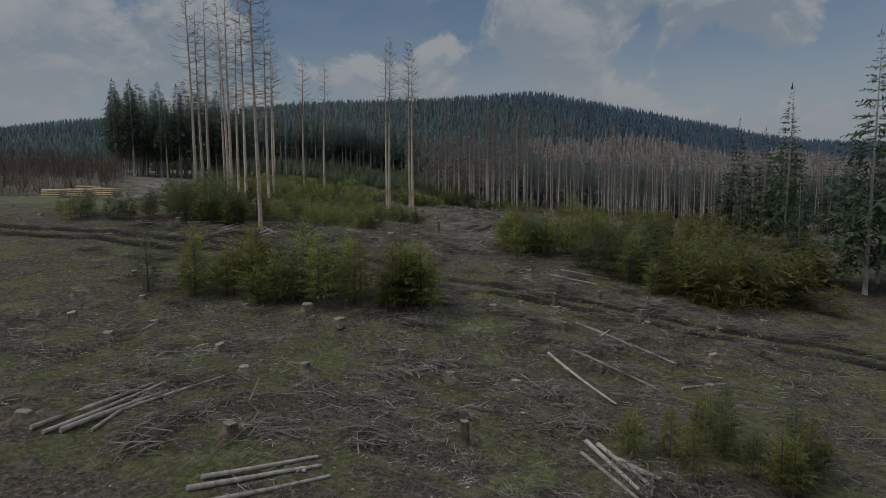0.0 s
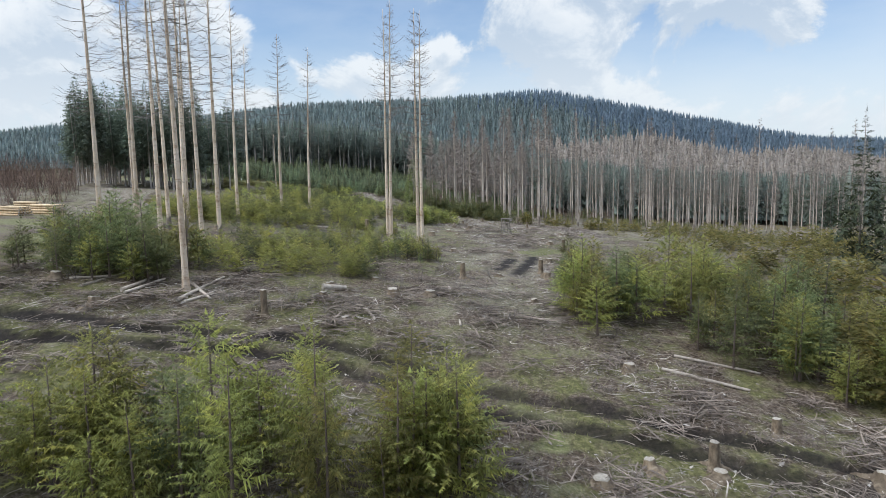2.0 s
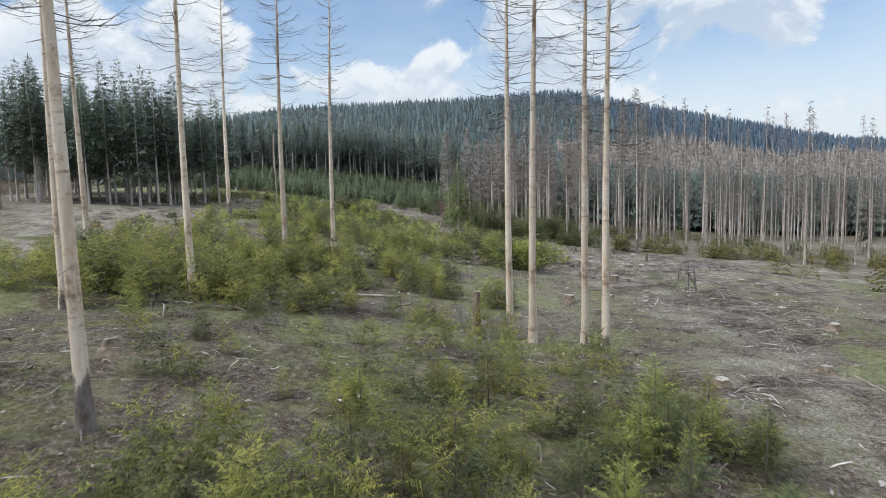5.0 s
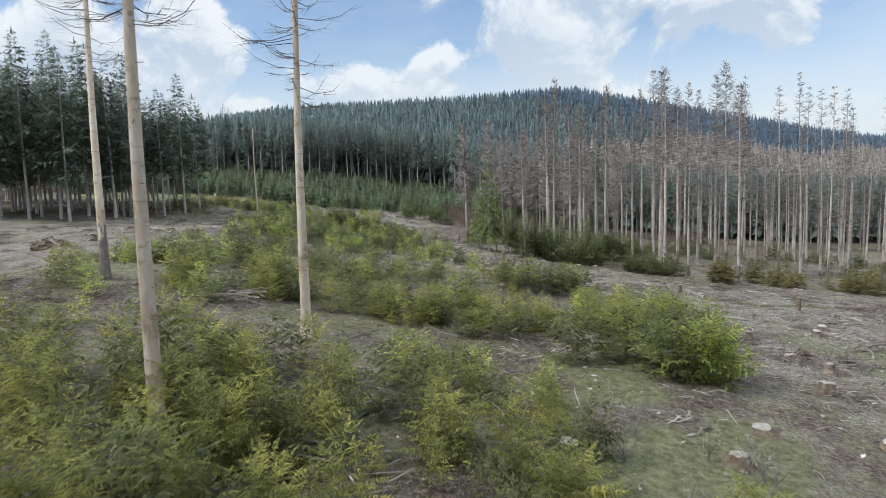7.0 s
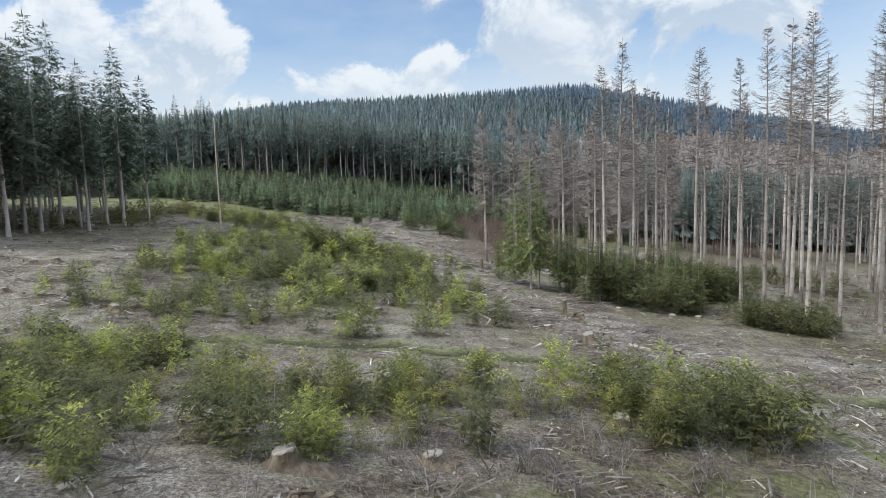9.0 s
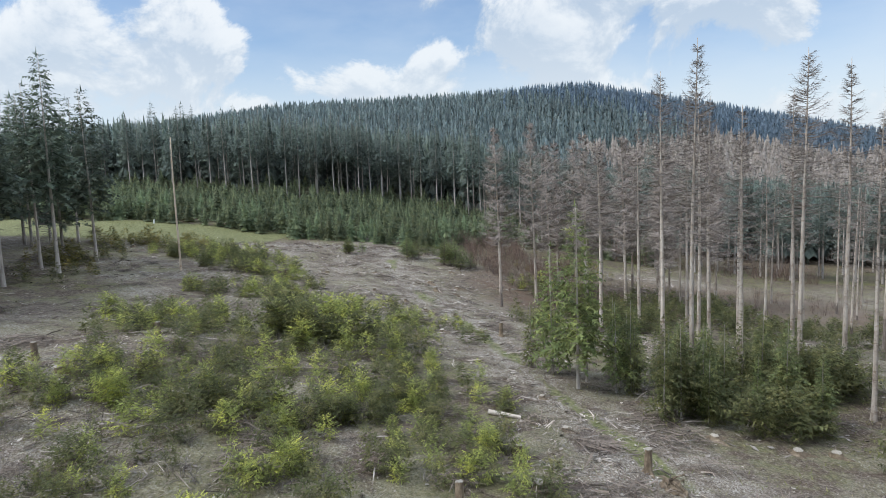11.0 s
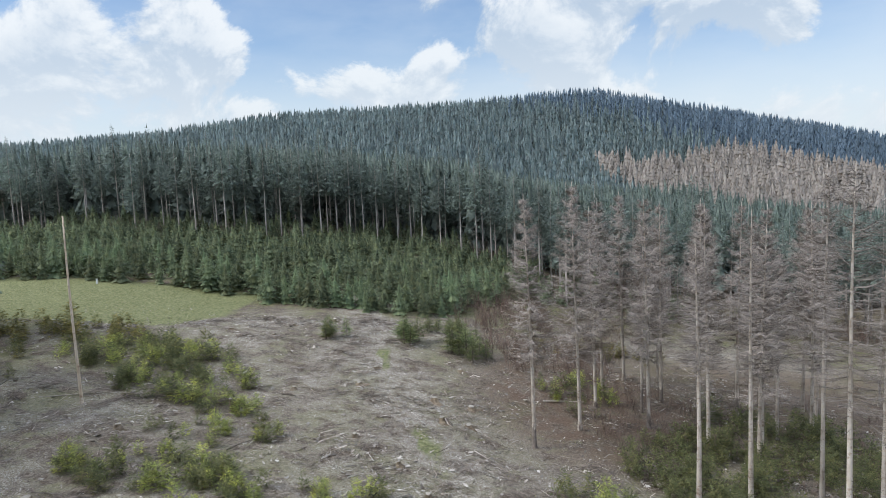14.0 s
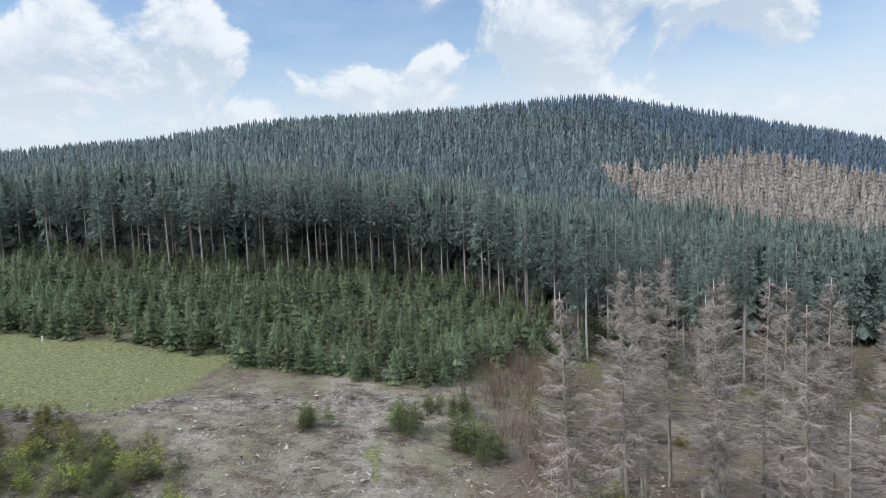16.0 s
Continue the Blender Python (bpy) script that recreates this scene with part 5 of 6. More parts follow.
def build_chips():
    """Small pale pieces of bark and split wood, each a folded flake."""
    gen = np.random.RandomState(8)
    xs, ys = [], []
    for x0, x1, y0, y1, n in [(-26, 26, 14, 62, 34000), (-34, 22, 62, 112, 30000), (-60, 24, 112, 165, 48000), (-66, 26, 165, 240, 56000)]:
        x, y = gen.uniform(x0, x1, n), gen.uniform(y0, y1, n)
        keep = gen.random_sample(n) < brash_density(x, y) * 0.7 + 0.08
        xs.append(x[keep]), ys.append(y[keep])
    x, y = np.concatenate(xs), np.concatenate(ys)
    n = len(x)
    a, ln = gen.uniform(0, 6.283, n), np.clip(gen.lognormal(-2.75, 0.5, n), 0.03, 0.2) * np.interp(y, [20, 60, 135, 165, 200], [0.7, 0.75, 0.85, 1.3, 1.7])
    wd, z = ln * gen.uniform(0.3, 0.7, n), ground_z(x, y) + 0.02 + gen.uniform(0, 0.06, n)
    c, s = np.cos(a), np.sin(a)
    lift, ridge = gen.normal(0.0, 0.3, n) * ln, gen.uniform(0.1, 0.5, n) * wd
    v = np.empty((n, 4, 3))
    for i, (u, w, up) in enumerate([(-1, 0, -lift), (0.1, -1, ridge * 0), (1, 0.15, lift), (-0.1, 1, ridge)]):
        v[:, i] = np.stack([x + c * ln * u - s * wd * w, y + s * ln * u + c * wd * w, z + up], -1)
    f = np.array([(0, 1, 2), (0, 2, 3)])
    me = bpy.data.meshes.new("wood_chips")
    me.vertices.add(n * 4)
    me.vertices.foreach_set("co", v.ravel())
    me.loops.add(n * 6)
    me.loops.foreach_set("vertex_index", (f.ravel()[None, :] + 4 * np.arange(n)[:, None]).ravel().astype(np.int32))
    me.polygons.add(n * 2)
    me.polygons.foreach_set("loop_start", np.arange(0, n * 6, 3, dtype=np.int32))
    me.materials.append(M_CHIP)
    me.update(calc_edges=True)
    return tagged(new("wood_chips", me), "scattered pale flakes of bark and split wood on the ground", "wood chips", kind="stuff")


build_chips()


def tangle(seed, n):
    """A low heap of thin bent branches, each a narrow strip with a kink."""
    rnd = random.Random(seed)
    s = Shape()
    for _ in range(n):
        q, a, b = 0.75 * math.sqrt(rnd.random()), rnd.random() * 6.283, rnd.random() * 6.283
        x, y, ln, w = q * math.cos(a), q * math.sin(a), rnd.uniform(0.25, 0.8), rnd.uniform(0.007, 0.02)
        z = 0.06 + 0.55 * (1 - q) * rnd.random()
        c, d, tilt, kink = math.cos(b), math.sin(b), rnd.uniform(-0.3, 0.3), rnd.uniform(-0.12, 0.12)
        v = []
        for u, f in ((-1, 1.0), (0, 0.85), (1, 0.3)):
            px, py, pz = x + c * ln * u - d * kink * (u == 0), y + d * ln * u + c * kink * (u == 0), max(0.02, z + tilt * ln * u + 0.05 * (u == 0))
            v += [(px - d * w * f, py + c * w * f, pz - w * f * 0.6), (px + d * w * f, py - c * w * f, pz + w * f * 0.6)]
        s.add(v, [(0, 1, 3, 2), (2, 3, 5, 4)])
    return s


def build_tangles():
    gen = np.random.RandomState(18)
    spots = []
    for x0, x1, y0, y1, n in [(-26, 26, 16, 62, 1500), (-34, 22, 62, 112, 1000), (-60, 24, 112, 165, 1500), (-66, 28, 165, 240, 1900)]:
        x, y = gen.uniform(x0, x1, n), gen.uniform(y0, y1, n)
        rut = np.exp(-((np.minimum(line_distance(x, y, RUT_A), line_distance(x, y, RUT_B)) - 2.0) / 1.3) ** 2)
        keep = gen.random_sample(n) < np.clip(brash_density(x, y) * 0.55 + 0.35 * rut + 0.05, 0, 0.8) * (1 - meadow_zone(x, y)) * (1 - mud_zone(x, y))
        for px, py in zip(x[keep], y[keep]):
            size = gen.uniform(0.6, 1.5)
            spots.append((gen.randint(4), px, py, at(px, py) - 0.03, gen.uniform(0, 6.28), size, size * gen.uniform(0.35, 0.9)))
    many("brash_heaps", [tangle(840 + i, 46) for i in range(4)], spots, M_TANGLE, "low tangled heaps of grey-brown branches left from felling", "brash")


build_tangles()


def build_grass():
    gen = np.random.RandomState(6)
    xs, ys = [], []
    for x0, x1, y0, y1, n in [(-28, 26, 14, 62, 110000), (-32, 22, 62, 112, 110000), (-42, 20, 112, 165, 50000), (-80, 10, 165, 252, 60000)]:
        x, y = gen.uniform(x0, x1, n), gen.uniform(y0, y1, n)
        dens = np.maximum(meadow_zone(x, y) * 0.9, 0.55 * smooth(0.05, 0.5, wobble(x, y, 3.7, 41) + 0.4 * wobble(x, y, 1.3, 42)))
        keep = gen.random_sample(n) < dens * (1 - mud_zone(x, y)) * (1 - 0.6 * lane_zone(x, y))
        xs.append(x[keep]), ys.append(y[keep])
    x, y = np.concatenate(xs), np.concatenate(ys)
    n = len(x)
    a, h = gen.uniform(0, 6.283, n), gen.uniform(0.05, 0.22, n) * np.where(y > 112, 1.15, 1.0)
    w, z = np.where(y > 112, 0.026, 0.014), ground_z(x, y) - 0.02
    b = gen.uniform(0, 6.283, n)
    v = np.empty((n, 3, 3))
    v[:, 0] = np.stack([x + np.cos(a) * w, y + np.sin(a) * w, z], -1)
    v[:, 1] = np.stack([x - np.cos(a) * w, y - np.sin(a) * w, z], -1)
    v[:, 2] = np.stack([x + np.cos(b) * h * 0.7, y + np.sin(b) * h * 0.7, z + h], -1)
    me = bpy.data.meshes.new("grass")
    me.vertices.add(n * 3)
    me.vertices.foreach_set("co", v.ravel())
    me.loops.add(n * 3)
    me.loops.foreach_set("vertex_index", np.arange(n * 3, dtype=np.int32))
    me.polygons.add(n)
    me.polygons.foreach_set("loop_start", np.arange(0, n * 3, 3, dtype=np.int32))
    me.materials.append(M_GRASS)
    me.update(calc_edges=True)
    return tagged(new("grass", me), "tufts of short green and straw-coloured grass", "grass", kind="stuff")


build_grass()


# ---- stumps ----
def stump_maker(seed, h, r, label, group):
    def make():
        rnd = random.Random(seed)
        root = tagged(new("tree_stump"), label, "stump", group)
        n = 14
        lobes = [rnd.uniform(0.85, 1.15) for _ in range(n)]
        toes = [0.0] * n
        for _ in range(4):
            toes[rnd.randrange(n)] = rnd.uniform(0.7, 1.3)
        toes = [max(toes[i], 0.45 * (toes[i - 1] + toes[(i + 1) % n]) / 2) for i in range(n)]
        body, k = Shape(), 0
        rings = [(-0.18, 3.0), (0.0, 2.3), (0.07, 1.7), (min(0.2, h * 0.5), 1.22), (h * 0.97, 1.0)]
        slope = (rnd.uniform(-0.12, 0.12), rnd.uniform(-0.12, 0.12))
        for z, q in rings:
            for i in range(n):
                a = 2 * math.pi * i / n
                rr = r * (1 + (q - 1) * (0.35 + 1.3 * toes[i])) * (1 + 0.10 * (lobes[i] - 1) / 0.15)
                x, y = rr * math.cos(a), rr * math.sin(a)
                body.v.append((x, y, z + (x * slope[0] + y * slope[1] + rnd.uniform(-0.025, 0.025) if z > h * 0.9 else 0)))
        for j in range(len(rings) - 1):
            for i in range(n):
                body.f.append((j * n + i, j * n + (i + 1) % n, (j + 1) * n + (i + 1) % n, (j + 1) * n + i))
        part("bark", body.mesh("bark", M_STUMP, True), root)
        face = Shape()
        top = [body.v[(len(rings) - 1) * n + i] for i in range(n)]
        ring0 = [(x, y, z) for x, y, z in top]
        ring1 = [(x * 0.93, y * 0.93, z + 0.02 + rnd.uniform(-0.012, 0.02)) for x, y, z in top]
        face.add(ring0 + ring1 + [(0, 0, h * 0.97 + 0.022)], [(i, (i + 1) % n, n + (i + 1) % n, n + i) for i in range(n)] + [(n + i, n + (i + 1) % n, 2 * n) for i in range(n)])
        part("cut_face", face.mesh("cut_face", M_CUT), root, "pale sawn cut face")
        return root
    return make


low_stump = Stock([stump_maker(900 + i, 0.28 + 0.05 * i, 0.22 + 0.02 * (i % 3), "weathered low tree stump with spreading roots and sawn top", "low stumps on the clearing") for i in range(4)], 10)
high_stump = Stock([stump_maker(920 + i, 1.25, 0.17, "tall cut stump standing upright with pale sawn top", "tall stumps on the clearing") for i in range(3)], 11)
HIGH = [(-10.4, 53.2, 1.35), (0.8, 22.4, 1.0), (7.5, 42.6, 0.9), (7.2, 37.4, 0.7), (-0.2, 65.9, 1.1), (5.7, 69.6, 1.1), (9.9, 83.2, 1.2), (-8.8, 84.7, 1.9), (5.4, 134.0, 0.9), (12.5, 129.6, 1.1),
        (-15.4, 146.6, 1.2), (-7.0, 151.6, 1.15), (-38.1, 159.0, 1.0), (-32.8, 162.4, 1.3), (-10.9, 179.2, 1.25), (-34.2, 200.7, 1.1), (11.2, 45.7, 0.7), (2.0, 115, 0.6), (-12.6, 152.0, 0.6), (1.5, 118.2, 0.8)]
for x, y, s in HIGH:
    high_stump.put(x, y, 0.9, s / 1.12)
LOW = [(-5.6, 35.3, 1.3), (-14.9, 33.4, 1), (-6.0, 28.1, 1), (13.2, 42.4, 1.1), (17.8, 41, 1), (21.9, 43.6, 1), (0.4, 29.6, 0.9), (-16.2, 31.3, 1), (-7.1, 21.2, 1.1), (-1.5, 29.2, 0.9), (-7.5, 36.3, 1.1), (-10.4, 30.1, 0.9),
       (-14.2, 21.6, 1.1), (-19.2, 33.6, 1), (13.4, 31.8, 1), (3.5, 29.8, 1), (3.3, 41, 1), (15.1, 35.5, 1), (-8.1, 56.7, 0.9), (-4.5, 58.9, 1.2), (-2.3, 59.1, 1.1), (-5.8, 62.3, 0.9), (-10.5, 97.9, 1.1), (-4.3, 100.8, 1.2),
       (-0.8, 100.3, 1.1), (-6.1, 98.3, 1.1), (-2.7, 95.6, 1.1), (-6.8, 94.2, 1.2), (0.2, 97.5, 1), (0.1, 105, 1), (-7.3, 143, 1.4), (-17.4, 130.6, 1.2), (-25.3, 125, 1.3), (-32.7, 142, 1.1), (3.7, 155.5, 0.9), (1.8, 155.6, 1),
       (-1.9, 156.8, 0.9), (-23.7, 145.5, 1.1), (-19.2, 145.6, 1), (-21, 142.9, 1), (-15.6, 124.5, 1.2), (-44.9, 155, 1), (-43.6, 155.5, 1), (-19.1, 122.6, 1.2)]
spread_stumps = list(LOW)
while len(spread_stumps) < 165:
    x, y = rng.uniform(-60, 16), rng.uniform(16, 236)
    if clear_of(x, y, [(a, b) for a, b, _ in spread_stumps], 2.2) and float(brash_density(np.array([x]), np.array([y]))[0]) > rng.uniform(0.05, 0.9) and float(mud_zone(np.array([x]), np.array([y]))[0]) < 0.1:
        spread_stumps.append((x, y, rng.uniform(0.7, 1.1)))
for x, y, s in spread_stumps:
    low_stump.put(x, y, s, rng.uniform(0.6, 1.2))


# ---- logs ----
def log_thing(name, a, b, r, mat, label, group="", lift=0.0, lift_b=None, sides=10):
    """A felled stem from a to b on the ground, thicker at a, with sawn ends."""
    lift_b = lift if lift_b is None else lift_b
    pa, pb = Vector((a[0], a[1], at(*a) + r * 0.8 + lift)), Vector((b[0], b[1], at(*b) + r * 0.6 + lift_b))
    root = tagged(new(name), label, "log", group)
    root.matrix_basis = Matrix.Translation(pa)
    d = pb - pa
    ln = d.length
    rnd = random.Random(int(abs(a[0] * 31 + a[1] * 17) * 10))
    side = d.cross(Vector((0, 0, 1))).normalized()
    n = max(4, int(ln / 0.9))
    wav = rnd.uniform(-0.015, 0.015) * ln
    pts = [tuple(d * (i / n) + side * wav * math.sin(3.14 * i / n) + Vector((0, 0, 0.01 * rnd.uniform(-1, 1)))) for i in range(n + 1)]
    radii = [r * (1 - 0.35 * i / n) * rnd.uniform(0.95, 1.05) for i in range(n + 1)]
    s = Shape()
    s.tube(pts, radii, sides)
    part("stem", s.mesh("stem", mat, True), root)
    for i, p, rr in ((0, pts[0], radii[0]), (1, pts[-1], radii[-1])):
        e = Shape()
        u = d.normalized() * (-1 if i == 0 else 1)
        p = Vector(p)
        e.tube([tuple(p - u * 0.01), tuple(p + u * 0.006)], [rr * 1.0, rr * 0.96], sides, cap=True)
        part("cut_end", e.mesh("cut_end", M_CUT), root, "pale sawn end")
    return root


POLE = "long thin bleached felled pole lying on the brash"
for a, b, r in [((-13.5, 20.8), (-11.4, 25.2), 0.09), ((-13.0, 20.6), (-11.0, 25.4), 0.08), ((-12.6, 20.9), (-10.6, 24.6), 0.10), ((-11.8, 21.3), (-11.2, 24.4), 0.07), ((-12.2, 22.0), (-9.0, 26.4), 0.07), ((-7.2, 17.6), (-3.8, 19.6), 0.09), ((-7.0, 18.2), (-4.0, 20.2), 0.08), ((-6.4, 17.2), (-3.4, 19.0), 0.08),
                ((5.7, 34.1), (7.7, 28.0), 0.08), ((7.2, 34.9), (10.4, 30.9), 0.08), ((8.3, 39.5), (12.6, 34.3), 0.09), ((9.2, 37.2), (10.1, 38.6), 0.08), ((5.4, 23.6), (6.3, 20.0), 0.09), ((5.8, 23.4), (6.9, 20.2), 0.10), ((6.2, 22.2), (7.3, 20.8), 0.12), ((5.0, 22.6), (6.1, 19.4), 0.08), ((7.2, 19.2), (7.7, 18.4), 0.10), ((11.8, 31.2), (14.6, 32.6), 0.07),
                ((-18.4, 55.3), (-17.9, 57.9), 0.10), ((-18.1, 55.0), (-17.2, 57.9), 0.09), ((-15.2, 54.5), (-14.2, 58.9), 0.10), ((-14.8, 54.4), (-13.7, 56.5), 0.09), ((-15.4, 57.3), (-13.7, 55.1), 0.10), ((-13.2, 55.6), (-12.4, 56.6), 0.07), ((-15.9, 55.4), (-15.6, 57.0), 0.07), ((-20.8, 55.8), (-19.6, 58.2), 0.09), ((-21.8, 56.6), (-19.9, 57.4), 0.08),
                ((-1.2, 61.9), (-0.7, 54.2), 0.09), ((-5.6, 55.1), (-5.0, 53.6), 0.09), ((8.6, 51.2), (12.0, 49.6), 0.10), ((9.8, 53.0), (13.4, 51.6), 0.08), ((-18.3, 88.0), (-12.9, 91.1), 0.10), ((-13.6, 157.5), (-11.9, 157.4), 0.15),
                ((-55.9, 197.7), (-45.5, 203.1), 0.06), ((-26, 160.2), (-23.2, 161.6), 0.09), ((3.0, 125.5), (6.2, 124.2), 0.09), ((-6.5, 212.2), (-2.0, 213.4), 0.10), ((14.0, 141.0), (17.5, 139.5), 0.09), ((-40, 217.6), (-38.2, 214.9), 0.09)]:
    log_thing("felled_pole", a, b, r, M_LOG, POLE, "felled poles on the clearing")
log_thing("short_log", (-8.4, 58.2), (-7.2, 58.9), 0.20, M_LOG, "short thick pale log lying in the grass")
log_thing("short_log", (-5.0, 143.2), (-3.9, 142.6), 0.16, M_LOG, "short thick pale log lying in the grass")


# root plates torn out of the ground
def root_plate(x, y, seed, size):
    rnd = random.Random(seed)
    root = tagged(new("root_plate"), "dark brown earthy root mound torn out of the ground", "root plate", "root plates on the clearing")
    root.matrix_basis = pose(x, y, at(x, y), 0, 0, rnd.random() * 360)
    clod, n, m = Shape(), 14, 6
    for j in range(m):
        u = j / (m - 1)
        for i in range(n):
            a = 6.283 * i / n
            q = size * (1.0 - 0.55 * u ** 1.6) * rnd.uniform(0.75, 1.2)
            clod.v.append((q * math.cos(a) * 1.3, q * math.sin(a) * 0.8, -0.2 + size * 0.95 * u * rnd.uniform(0.85, 1.15)))
    for j in range(m - 1):
        for i in range(n):
            clod.f.append((j * n + i, j * n + (i + 1) % n, (j + 1) * n + (i + 1) % n, (j + 1) * n + i))
    clod.f.append(tuple((m - 1) * n + i for i in range(n)))
    part("earth", clod.mesh("earth", M_STUMP), root)
    for _ in range(9):
        a, z, ln = rnd.random() * 6.283, size * rnd.uniform(0.2, 0.9), size * rnd.uniform(0.9, 1.8)
        limb = Shape()
        limb.tube([(0, 0, z), (ln * 0.6 * math.cos(a), ln * 0.5 * math.sin(a), z + 0.15 * ln), (ln * math.cos(a + 0.3), ln * 0.7 * math.sin(a + 0.3), max(0.0, z - rnd.uniform(-0.1, 0.4) * ln))], [0.07, 0.05, 0.015], 5)
        part("root", limb.mesh("root", M_STUMP), root)
    return root


for i, (x, y, size) in enumerate([(-54.6, 140.5, 0.8), (-50.3, 142.7, 0.9), (-48.7, 143.4, 0.6), (-45.5, 127.6, 0.7), (-42.6, 128.8, 0.9), (-47.2, 146.4, 0.6), (-40.5, 137.0, 0.5), (-18.0, 120.5, 0.5), (3.4, 112.0, 0.5), (-6.5, 150.0, 0.6)]):
    root_plate(x, y, 1200 + i, size)


# stacked timber
def log_stack(cx, cy, turn, wide, rows, ln, r, mat, label):
    c, s = math.cos(turn), math.sin(turn)
    rnd = random.Random(int(cx * 3 + cy))
    flat = float(land(cx, cy))
    for row in range(rows):
        n = wide - row // 2 - (row % 2)
        for i in range(n):
            off = (i - (n - 1) / 2) * 2 * r * 1.02
            e1, e2 = ln / 2 * rnd.uniform(0.93, 1.04), ln / 2 * rnd.uniform(0.93, 1.04)
            a, b = (cx - c * e1 - s * off, cy - s * e1 + c * off), (cx + c * e2 - s * off, cy + s * e2 + c * off)
            z = flat + row * r * 1.74
            log_thing("stacked_log", a, b, r * rnd.uniform(0.85, 1.05), mat, label, "stacked timber", z - at(*a), z - at(*b), 8)


STACK = "fresh peeled pale log in a timber stack"
log_stack(-59.7, 118.4, -0.38, 7, 5, 5.0, 0.2, M_FRESH, STACK)
log_stack(-62.6, 115.2, -0.42, 6, 4, 5.0, 0.2, M_FRESH, STACK)
log_stack(-65.8, 113.0, -0.42, 6, 4, 4.6, 0.2, M_FRESH, STACK)
log_stack(-65.0, 122.4, -0.38, 6, 7, 5.0, 0.2, M_FRESH, STACK)
log_stack(-90, 118, -0.2, 6, 2, 5.0, 0.2, M_BARK, "grey weathered log in a timber stack")


# ---- hunting seats and posts ----
def beam(shape, a, b, w):
    shape.tube([a, b], [w, w], 6, cap=True)


def hunting_seat(x, y):
    root = tagged(new("hunting_stand"), "small weathered wooden hunting seat on thin legs", "hunting seat")
    root.matrix_basis = pose(x, y, at(x, y), 0, 0, 20)
    for name, a, b, w in [("leg", (-0.45, 0.35, -0.1), (-0.38, 0.3, 1.9), 0.05), ("leg", (0.5, 0.35, -0.1), (0.38, 0.3, 1.75), 0.05), ("leg", (-0.4, -0.4, -0.1), (-0.36, -0.3, 1.9), 0.05), ("leg", (0.45, -0.4, -0.1), (0.36, -0.3, 1.75), 0.05),
                          ("brace", (0.6, -0.42, 0.05), (-0.4, -0.32, 1.8), 0.04), ("rail", (-0.5, -0.33, 1.85), (0.75, -0.33, 1.78), 0.045), ("rail", (-0.5, 0.33, 1.85), (0.75, 0.33, 1.78), 0.045)]:
        s = Shape()
        beam(s, a, b, w)
        part(name, s.mesh(name, M_BOARD), root)
    for name, box in [("seat", (0, 0, 1.35, 0.8, 0.6, 0.05)), ("side_board", (0.62, 0, 1.72, 0.05, 0.75, 0.3)), ("foot_board", (0, -0.4, 0.35, 1.0, 0.12, 0.05))]:
        s = Shape()
        s.box(*box)
        part(name, s.mesh(name, M_BOARD), root)
    return root


hunting_seat(6.1, 100.3)


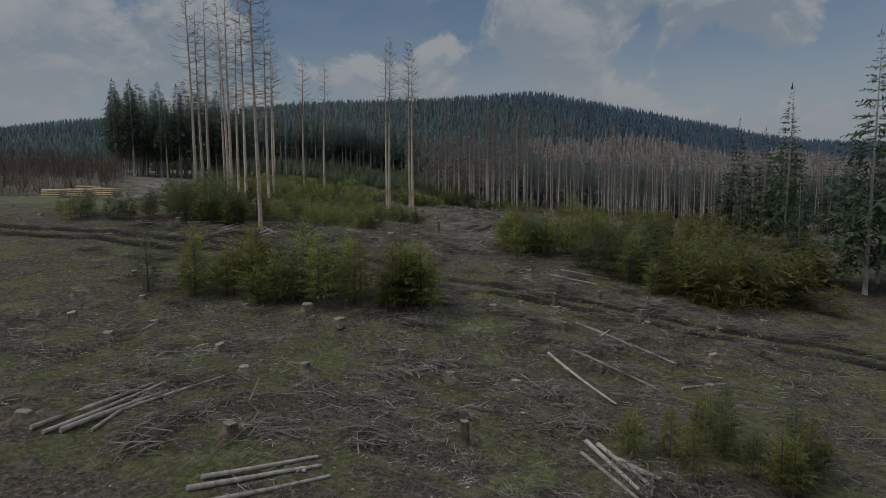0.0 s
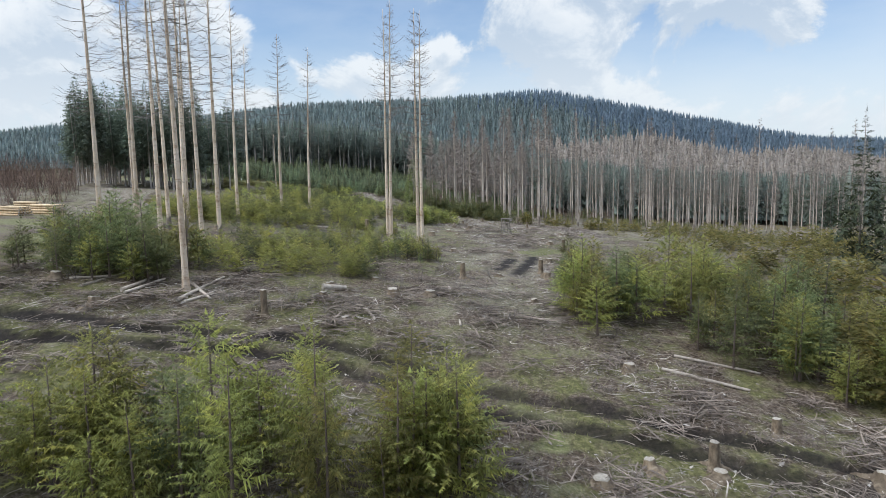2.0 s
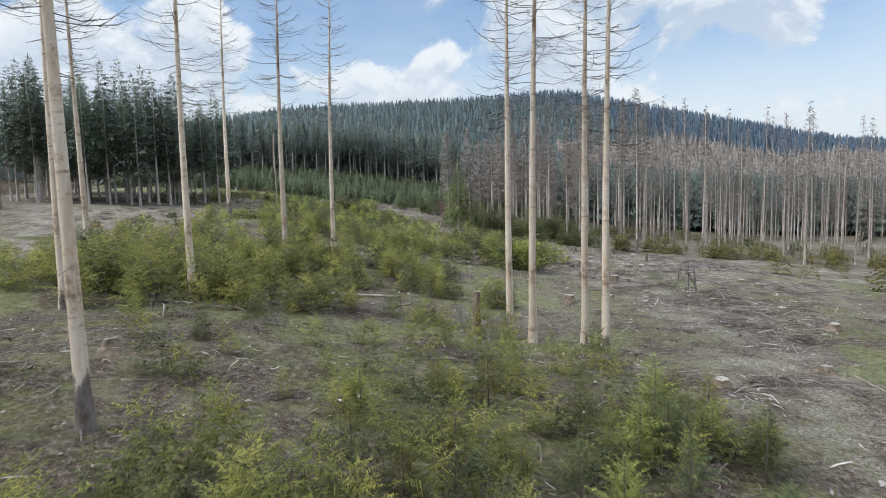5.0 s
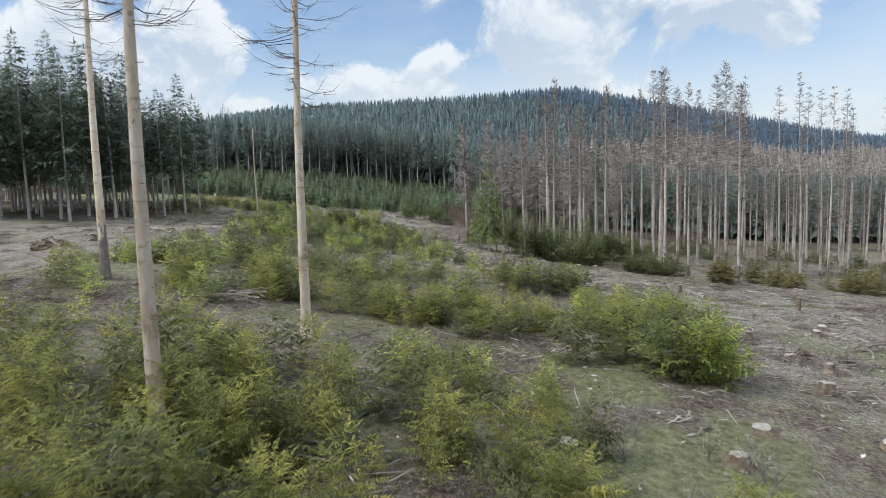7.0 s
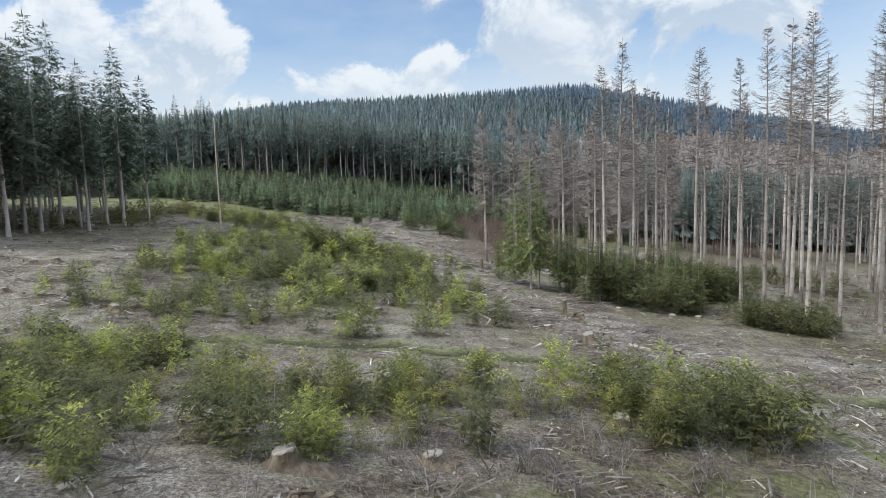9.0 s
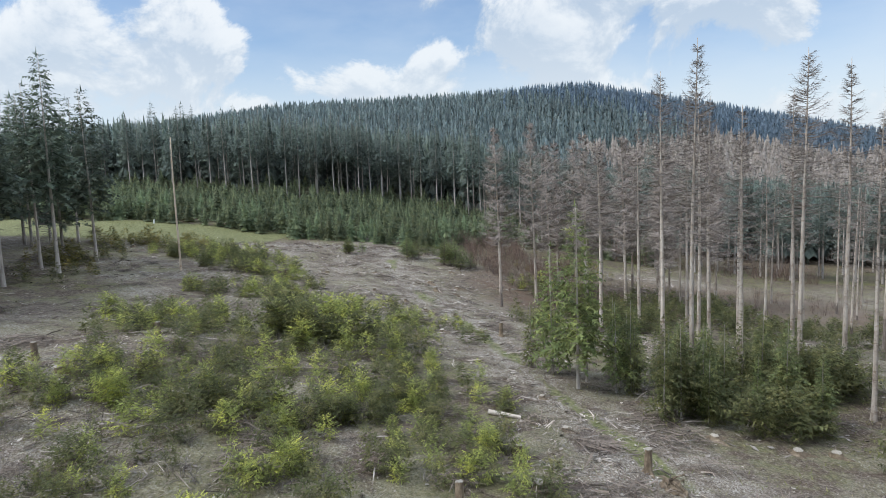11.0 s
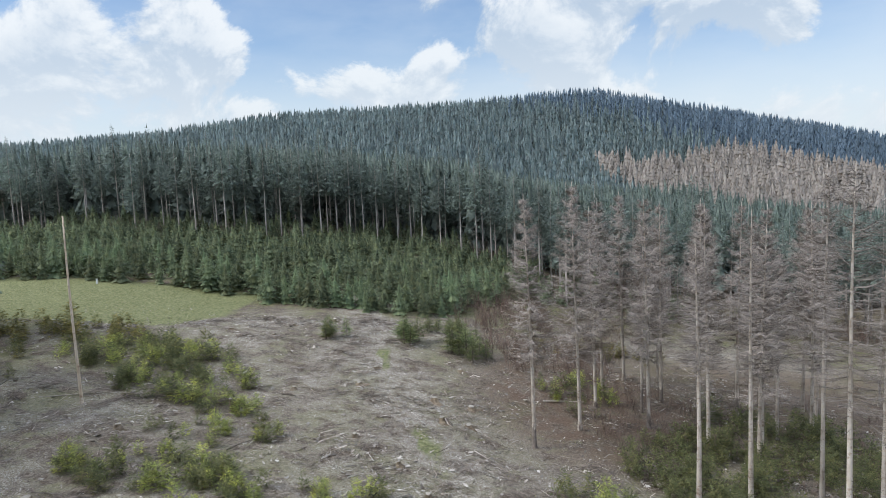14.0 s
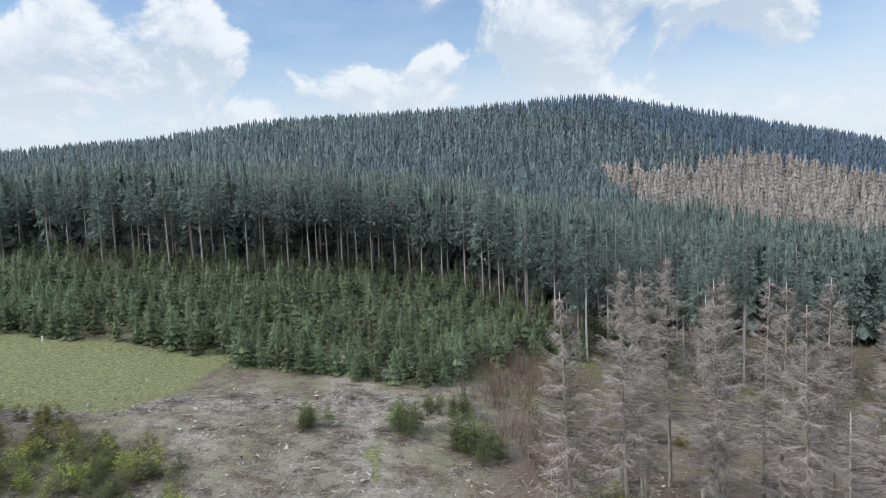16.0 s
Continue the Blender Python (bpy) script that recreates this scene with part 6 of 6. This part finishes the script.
def hunting_blind(x, y, turn):
    root = tagged(new("hunting_blind"), "closed wooden hunting blind on legs at the meadow edge", "hunting blind")
    root.matrix_basis = pose(x, y, at(x, y), 0, 0, turn)
    for i, j in ((-1, -1), (-1, 1), (1, -1), (1, 1)):
        s = Shape()
        beam(s, (i * 0.95, j * 0.95, -0.2), (i * 0.7, j * 0.7, 2.0), 0.07)
        part("leg", s.mesh("leg", M_BOARD), root)
    for name, box, mat in [("floor", (0, 0, 2.02, 1.6, 1.6, 0.08), M_BOARD), ("front_wall", (0, -0.76, 2.5, 1.6, 0.06, 0.88), M_BOARD), ("back_wall", (0, 0.76, 2.95, 1.6, 0.06, 1.8), M_BOARD),
                           ("side_wall", (-0.77, 0, 2.5, 0.06, 1.46, 0.88), M_BOARD), ("side_wall", (0.77, 0, 2.5, 0.06, 1.46, 0.88), M_WHITE), ("corner_post", (-0.75, -0.74, 3.35, 0.1, 0.1, 0.82), M_BOARD), ("corner_post", (0.75, -0.74, 3.35, 0.1, 0.1, 0.82), M_WHITE)]:
        s = Shape()
        s.box(*box)
        part(name, s.mesh(name, mat), root)
    s = Shape()
    s.box(0, 0, 3.86, 2.0, 2.1, 0.08, pose(0, 0, 0, -5, 0, 0))
    part("roof", s.mesh("roof", M_ROOF), root, "dark felt roof")
    for k in range(5):
        s = Shape()
        s.box(0, -1.1 - 0.04 * k, 0.3 + 0.36 * k, 0.6, 0.06, 0.06)
        part("rung", s.mesh("rung", M_BOARD), root)
    return root


hunting_blind(-76.5, 224.5, 30)

post = tagged(new("marker_post"), "short white post at the meadow edge", "post")
post.matrix_basis = pose(-70.8, 250.2, at(-70.8, 250.2))
s = Shape()
s.tube([(0, 0, -0.2), (0, 0, 0.75)], [0.16, 0.15], 10, cap=True)
part("shaft", s.mesh("shaft", M_WHITE), post)
s = Shape()
s.tube([(0, 0, 0.752), (0, 0, 0.79)], [0.17, 0.12], 10, cap=True)
part("cap", s.mesh("cap", M_WHITE), post)

# a puddle in the wheel rut
def puddle_material():
    m, t, b = material("puddle_water")
    b.inputs["Base Color"].default_value = (0.02, 0.018, 0.014, 1)
    b.inputs["Roughness"].default_value = 0.04
    return m


s = Shape()
n = 18
s.add([(0.95 * math.cos(6.283 * i / n) * (1 + 0.2 * math.sin(3 * i)), 0.24 * math.sin(6.283 * i / n), 0) for i in range(n)], [tuple(range(n))])
puddle = tagged(new("puddle", s.mesh("puddle", puddle_material())), "shallow muddy puddle in the wheel rut", "puddle", kind="structure")
puddle.matrix_basis = pose(-14.3, 50.95, at(-14.3, 50.95) + 0.05, 0, 0, -3)
